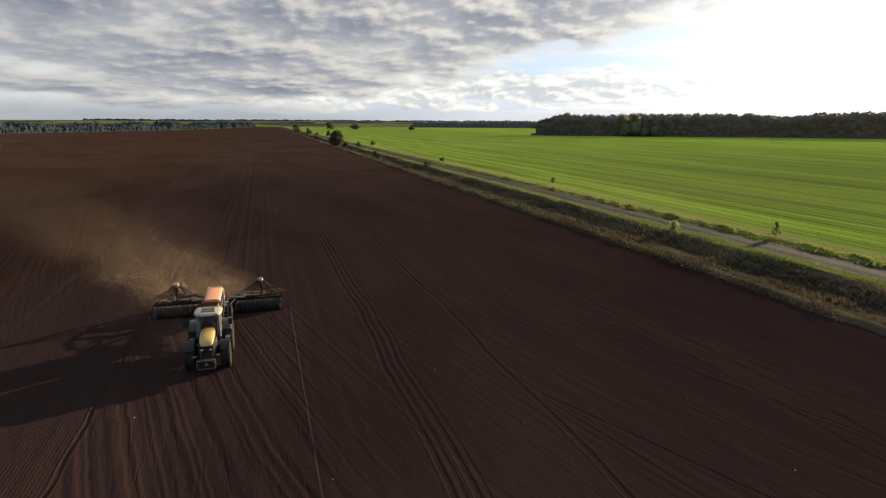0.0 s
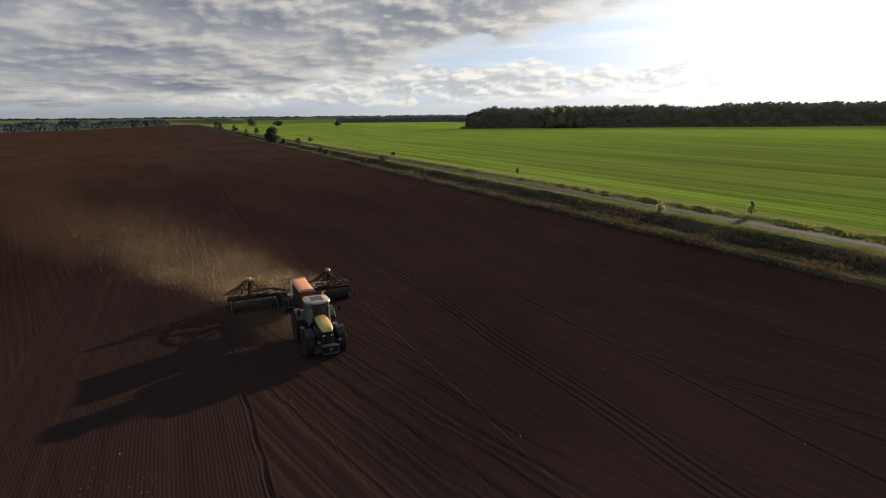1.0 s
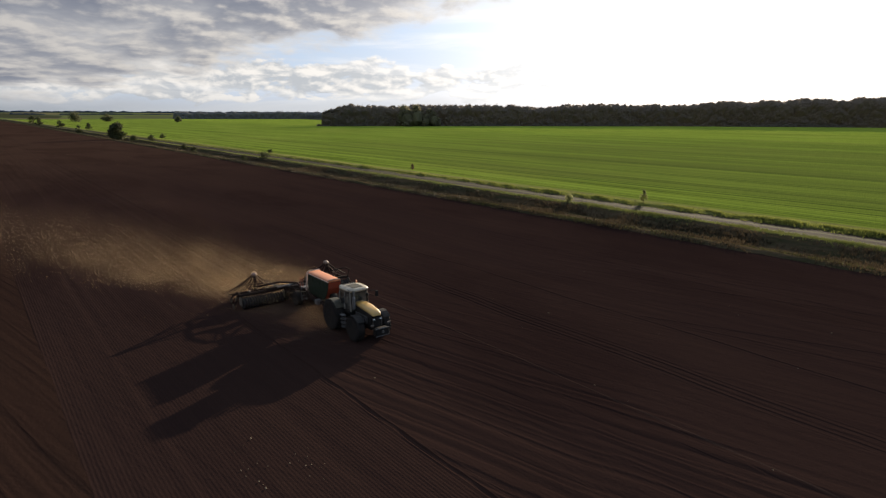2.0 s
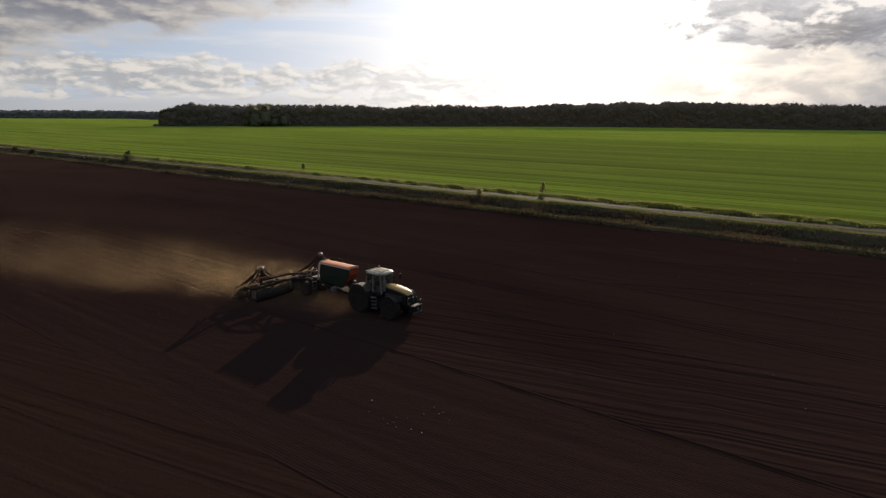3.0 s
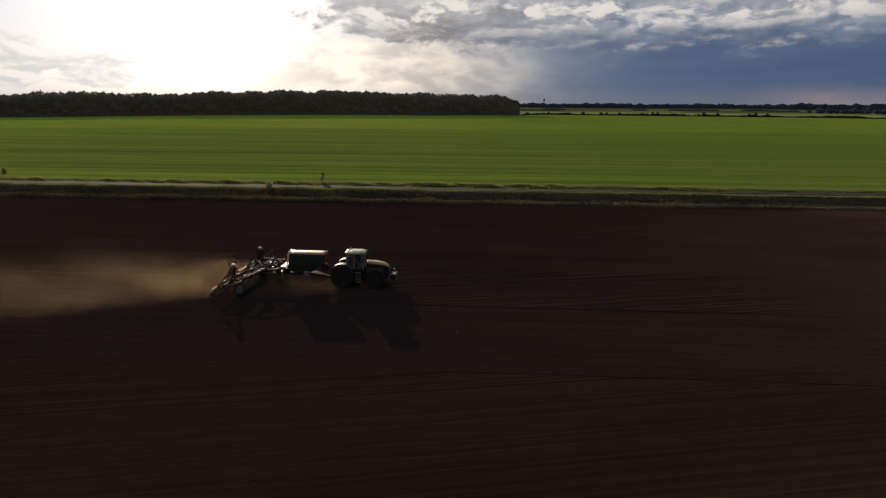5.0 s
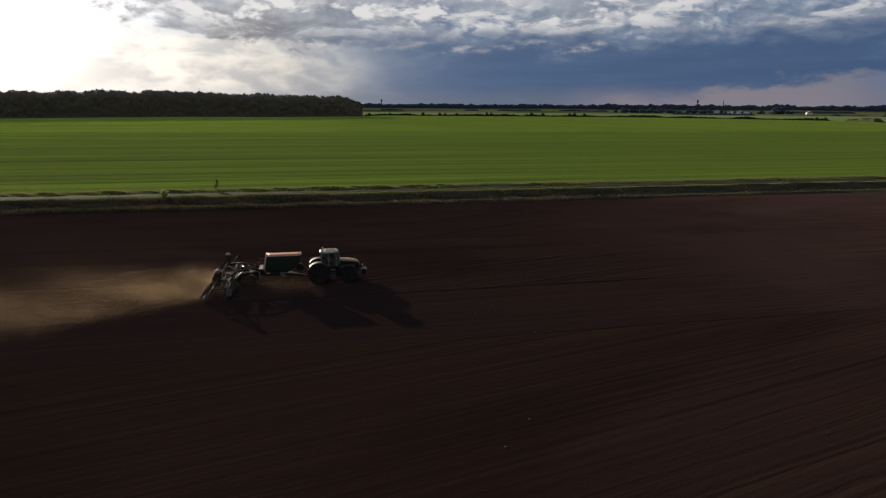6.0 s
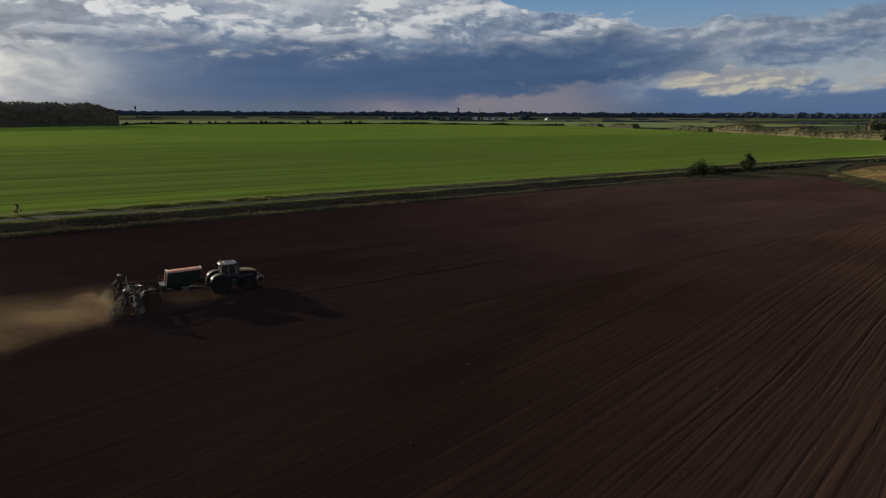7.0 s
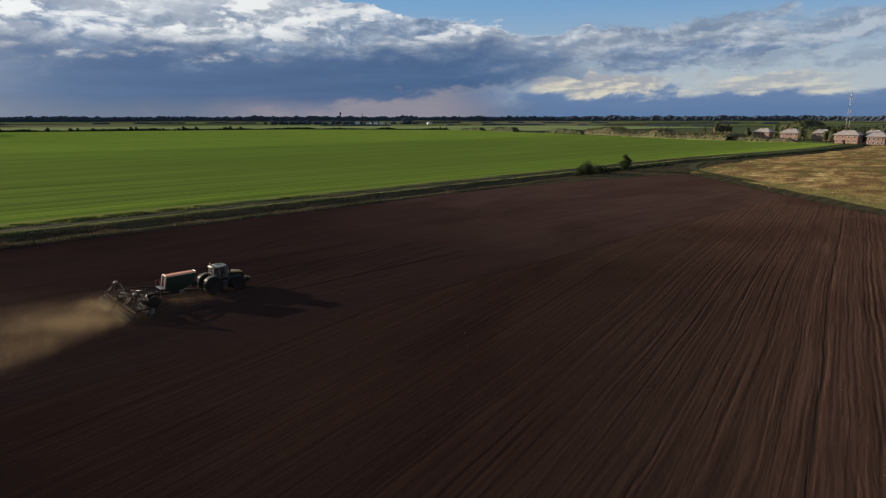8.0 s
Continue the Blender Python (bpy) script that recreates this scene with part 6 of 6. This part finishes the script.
def house(at, turn, w, d, storeys):
    h = thing("house", "two-storey pink brick house with a grey hipped roof", "house", (at[0], at[1], float(lie(*at)) - 0.6), turn, "village houses")
    tall = 2.9 * storeys + 0.6
    part("wall", box((w, d, tall), (0, 0, tall / 2), 0.05), BRICK_PINK, h)
    bm = bmesh.new()
    e, r = 1.1, w * 0.22
    ring = [bm.verts.new(p) for p in ((-w / 2 - e, -d / 2 - e, tall), (w / 2 + e, -d / 2 - e, tall), (w / 2 + e, d / 2 + e, tall), (-w / 2 - e, d / 2 + e, tall))]
    ridge = [bm.verts.new((-r, 0, tall + d * 0.30)), bm.verts.new((r, 0, tall + d * 0.30))]
    bm.faces.new((ring[0], ring[1], ridge[1], ridge[0])), bm.faces.new((ring[2], ring[3], ridge[0], ridge[1]))
    bm.faces.new((ring[1], ring[2], ridge[1])), bm.faces.new((ring[3], ring[0], ridge[0])), bm.faces.new(ring[::-1])
    roof = part("roof", bm, ROOF_GREY, h)
    part("chimney", box((0.7, 0.7, 1.8), (w * 0.15, d * 0.1, tall + d * 0.25), 0.03), BRICK_PINK, roof)
    for s in range(storeys):
        for k in range(4):
            for face in (-1, 1):
                x = -w * 0.36 + w * 0.24 * k
                win = part("window", box((1.5, 0.16, 1.6), (x, face * d / 2, 2.0 + 2.9 * s), 0.02), WHITE, h)
                part("pane", box((1.26, 0.06, 1.36), (x, face * (d / 2 + 0.08), 2.0 + 2.9 * s), 0), PANE, win)
        for k in range(3):
            for face in (-1, 1):
                y = -d * 0.28 + d * 0.28 * k
                win = part("window", box((0.16, 1.4, 1.6), (face * w / 2, y, 2.0 + 2.9 * s), 0.02), WHITE, h)
                part("pane", box((0.06, 1.16, 1.36), (face * (w / 2 + 0.08), y, 2.0 + 2.9 * s), 0), PANE, win)
    part("door", box((1.1, 0.12, 2.2), (w * 0.12, -d / 2 - 0.03, 1.7), 0.02), ROOF_GREY, h)


for k, (x, y, turn, w, d) in enumerate(((577, 133, 10, 14, 12), (563, 106, 14, 14, 12), (570, 84, 22, 13, 11), (520, 54, 12, 16, 12), (545, 42, 8, 13, 12), (508, 33, 15, 11, 11), (515, 14, 5, 13, 11), (535, -6, 8, 14, 11))):
    house((x, y), 75 + turn, w, d, 2)
rng_v = np.random.RandomState(77)
VILLAGE_TREES = [tree_shape(rng_v, rng_v.uniform(9, 13), rng_v.uniform(6, 8), 8, 60, 0.4, 0.02) for _ in range(5)]
canopy("village_trees", [(585, -110), (590, 0), (596, 90), (616, 140)][::-1], 30, 13.0, 1.3, LEAF, "green garden trees behind the village houses", 31, 5.0, 0.35, 1.4, 0.5, -1.6)
spots = [(x, y, -0.3, z, x) for x, y, z in ((545, 70, 1.1), (540, 62, 0.9), (552, 95, 0.8), (560, 118, 0.7), (528, 46, 0.95), (518, 24, 1.0), (522, 2, 1.1), (585, 150, 0.9), (556, 78, 0.9), (531, 66, 0.7), (536, 24, 0.9), (532, 62, 1.15), (527, 66, 0.95), (500, 52, 0.35), (505, 60, 0.3), (538, 100, 0.3), (545, 112, 0.3), (540, 90, 0.4), (548, 128, 0.45))]
woods("garden_trees", spots, VILLAGE_TREES, LEAF, "dark green garden trees between the village houses")
canopy("garden_scrub", [(470, -60), (480, 20), (497, 90), (512, 150)][::-1], 9, 1.9, 1.2, LEAF_AUTUMN, "autumn-brown scrub in front of the houses", 37, 2.6, 0.5, 1.0, 0.35, -0.5)


def lattice_mast(at, tall, half):
    m = thing("lattice_mast", "red and white steel lattice radio mast beyond the houses", "radio mast", (at[0], at[1], float(lie(*at)) - 0.6), 20)
    steps = 9
    for k in range(steps):
        z0, z1 = tall * k / steps, tall * (k + 1) / steps
        a, b = half * (1 - 0.75 * k / steps), half * (1 - 0.75 * (k + 1) / steps)
        bm = bmesh.new()
        c0 = [(a, a, z0), (-a, a, z0), (-a, -a, z0), (a, -a, z0)]
        c1 = [(b, b, z1), (-b, b, z1), (-b, -b, z1), (b, -b, z1)]
        for i in range(4):
            tube([c0[i], c1[i]], 0.055, bm, 5), tube([c0[i], c1[(i + 1) % 4]], 0.03, bm, 4), tube([c1[i], c1[(i + 1) % 4]], 0.035, bm, 4)
        part("mast_section", bm, MAST_RED if k % 2 == 0 else MAST_PALE, m, "red painted section" if k % 2 == 0 else "white painted section")
    for z in (0.78, 0.88, 0.96):
        for i in range(3):
            part("antenna", box((0.35, 0.25, 2.0), (0.9 * math.cos(i * 2.1), 0.9 * math.sin(i * 2.1), tall * z), 0.05), WHITE, m)
    part("spike", tube([(0, 0, tall), (0, 0, tall + 3)], 0.06, seg=5), GREY, m)


lattice_mast((599, 73), 40.0, 1.5)


# ---- far works and tower on the skyline ----
def far_tower(at, tall):
    w = thing("water_tower", "slender dark water tower on the skyline", "water tower", (at[0], at[1], float(lie(*at)) + 1.0))
    part("shaft", lathe([(1.2, 0), (0.9, tall * 0.75), (0.9, tall * 0.76)], (0, 0, 0), "Z", 12), DARK, w)
    part("tank", lathe([(1.2, tall * 0.74), (2.6, tall * 0.80), (2.6, tall * 0.94), (0.8, tall)], (0, 0, 0), "Z", 14), DARK, w)


far_tower((190, 1850), 34.0)
far_tower((1052, 1507), 36.0)
for k, (x, y, w, hgt) in enumerate(((1092, 1474, 9, 8), (1118, 1452, 18, 6), (1136, 1440, 14, 7), (1152, 1425, 20, 6), (1262, 1330, 22, 5))):
    b = thing("farm_shed", "pale shed with a metal roof far off on the plain", "shed", (x, y, float(lie(x, y)) - 0.6), 35 + 6 * k, "far sheds")
    part("wall", box((w, 12, hgt), (0, 0, hgt / 2), 0.1), WHITE, b)
    part("roof", hull([[(xx, -7, hgt), (xx, 0, hgt + 3), (xx, 7, hgt)] for xx in (-w / 2 - 0.5, w / 2 + 0.5)]), ROOF_GREY, b)
stack = thing("factory_chimney", "slender dark factory chimney on the skyline", "chimney", (1103, 1464, -0.6))
part("shaft", lathe([(1.3, 0), (1.0, 20), (0.8, 33), (0.95, 33.5), (0.95, 34)], (0, 0, 0), "Z", 12), DARK, stack)
part("flue_rim", lathe([(1.0, 34.0), (1.05, 34.2), (1.05, 34.6), (0.7, 34.6)], (0, 0, 0), "Z", 12), GREY, stack)
rng_t = np.random.RandomState(95)
BROAD_TREES = [tree_shape(rng_t, rng_t.uniform(8, 10), rng_t.uniform(11, 15), 9, 50, 0.5, 0.0) for _ in range(5)]
town = [(x + rng_t.uniform(-12, 12), y + rng_t.uniform(-12, 12), -0.6, rng_t.uniform(0.8, 1.5), x) for x, y in zip(np.linspace(865, 1070, 34), np.linspace(1615, 1490, 34))]
town += [(x + rng_t.uniform(-8, 8), y + 40 + rng_t.uniform(-8, 8), -0.6, rng_t.uniform(0.6, 1.1), x) for x, y in zip(np.linspace(1080, 1260, 22), np.linspace(1490, 1340, 22))]
town += [(1212 + rng_t.uniform(-10, 10), 1386 + rng_t.uniform(-10, 10), -0.6, rng_t.uniform(1.6, 2.1), k) for k in range(4)]
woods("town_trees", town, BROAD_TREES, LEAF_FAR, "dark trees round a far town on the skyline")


# ---- dark weedy strips added for the shade on the bank along the track ----
canopy("bank_shade", [(150, 52.5), (185, 51.0), (230, 48.5), (300, 44.5), (380, 36.5), (480, 35.0)], 2.5, 1.0, 0.6, LEAF_DEEP, "dark strip added for the shade on the bank beside the track", 71, 1.4, 0.3, 1.2, 0.18, -0.9)
canopy("bank_shade", [(-420, 52.6), (-200, 52.4), (-60, 52.6), (60, 52.4), (150, 52.6)], 1.6, 0.55, 0.7, WEEDS, "dark strip added for the shade on the face of the bank", 73, 1.0, 0.5, 1.0, 0.13, -0.2)


# ---- pale crumbs of straw and stone on the soil ----
def build_crumbs():
    rng = np.random.RandomState(83)
    V, F, n = [], [], 0
    spots = [(rng.uniform(-5, 45), rng.uniform(-62, 42), 0.05) for _ in range(60)]
    for _ in range(7):
        cx, cy = rng.uniform(-4, 40), rng.uniform(-60, 30)
        spots += [(cx + rng.normal() * 0.9, cy + rng.normal() * 0.25, 0.035) for _ in range(12)]
    for x, y, r in spots:
        r = r * rng.uniform(0.3, 0.8)
        V.append(ICO_V * rng.uniform(0.7, 1.2, (len(ICO_V), 1)) * np.array((r * rng.uniform(1, 2.2), r, r * 0.6)) + np.array((x, y, 0.02 + r * 0.3)))
        F.append(ICO_F + n)
        n += len(ICO_V)
    ob = mesh_object("soil_crumbs", np.concatenate(V), np.concatenate(F), CRUMB)
    tagged(ob, "pale crumbs of straw and stone scattered on the soil", "stones", kind="stuff")


CRUMB = material("pale_crumbs", plain((0.20, 0.16, 0.11), 0.9, spec=0.1, dirt=0.5, scale=3.0))
build_crumbs()
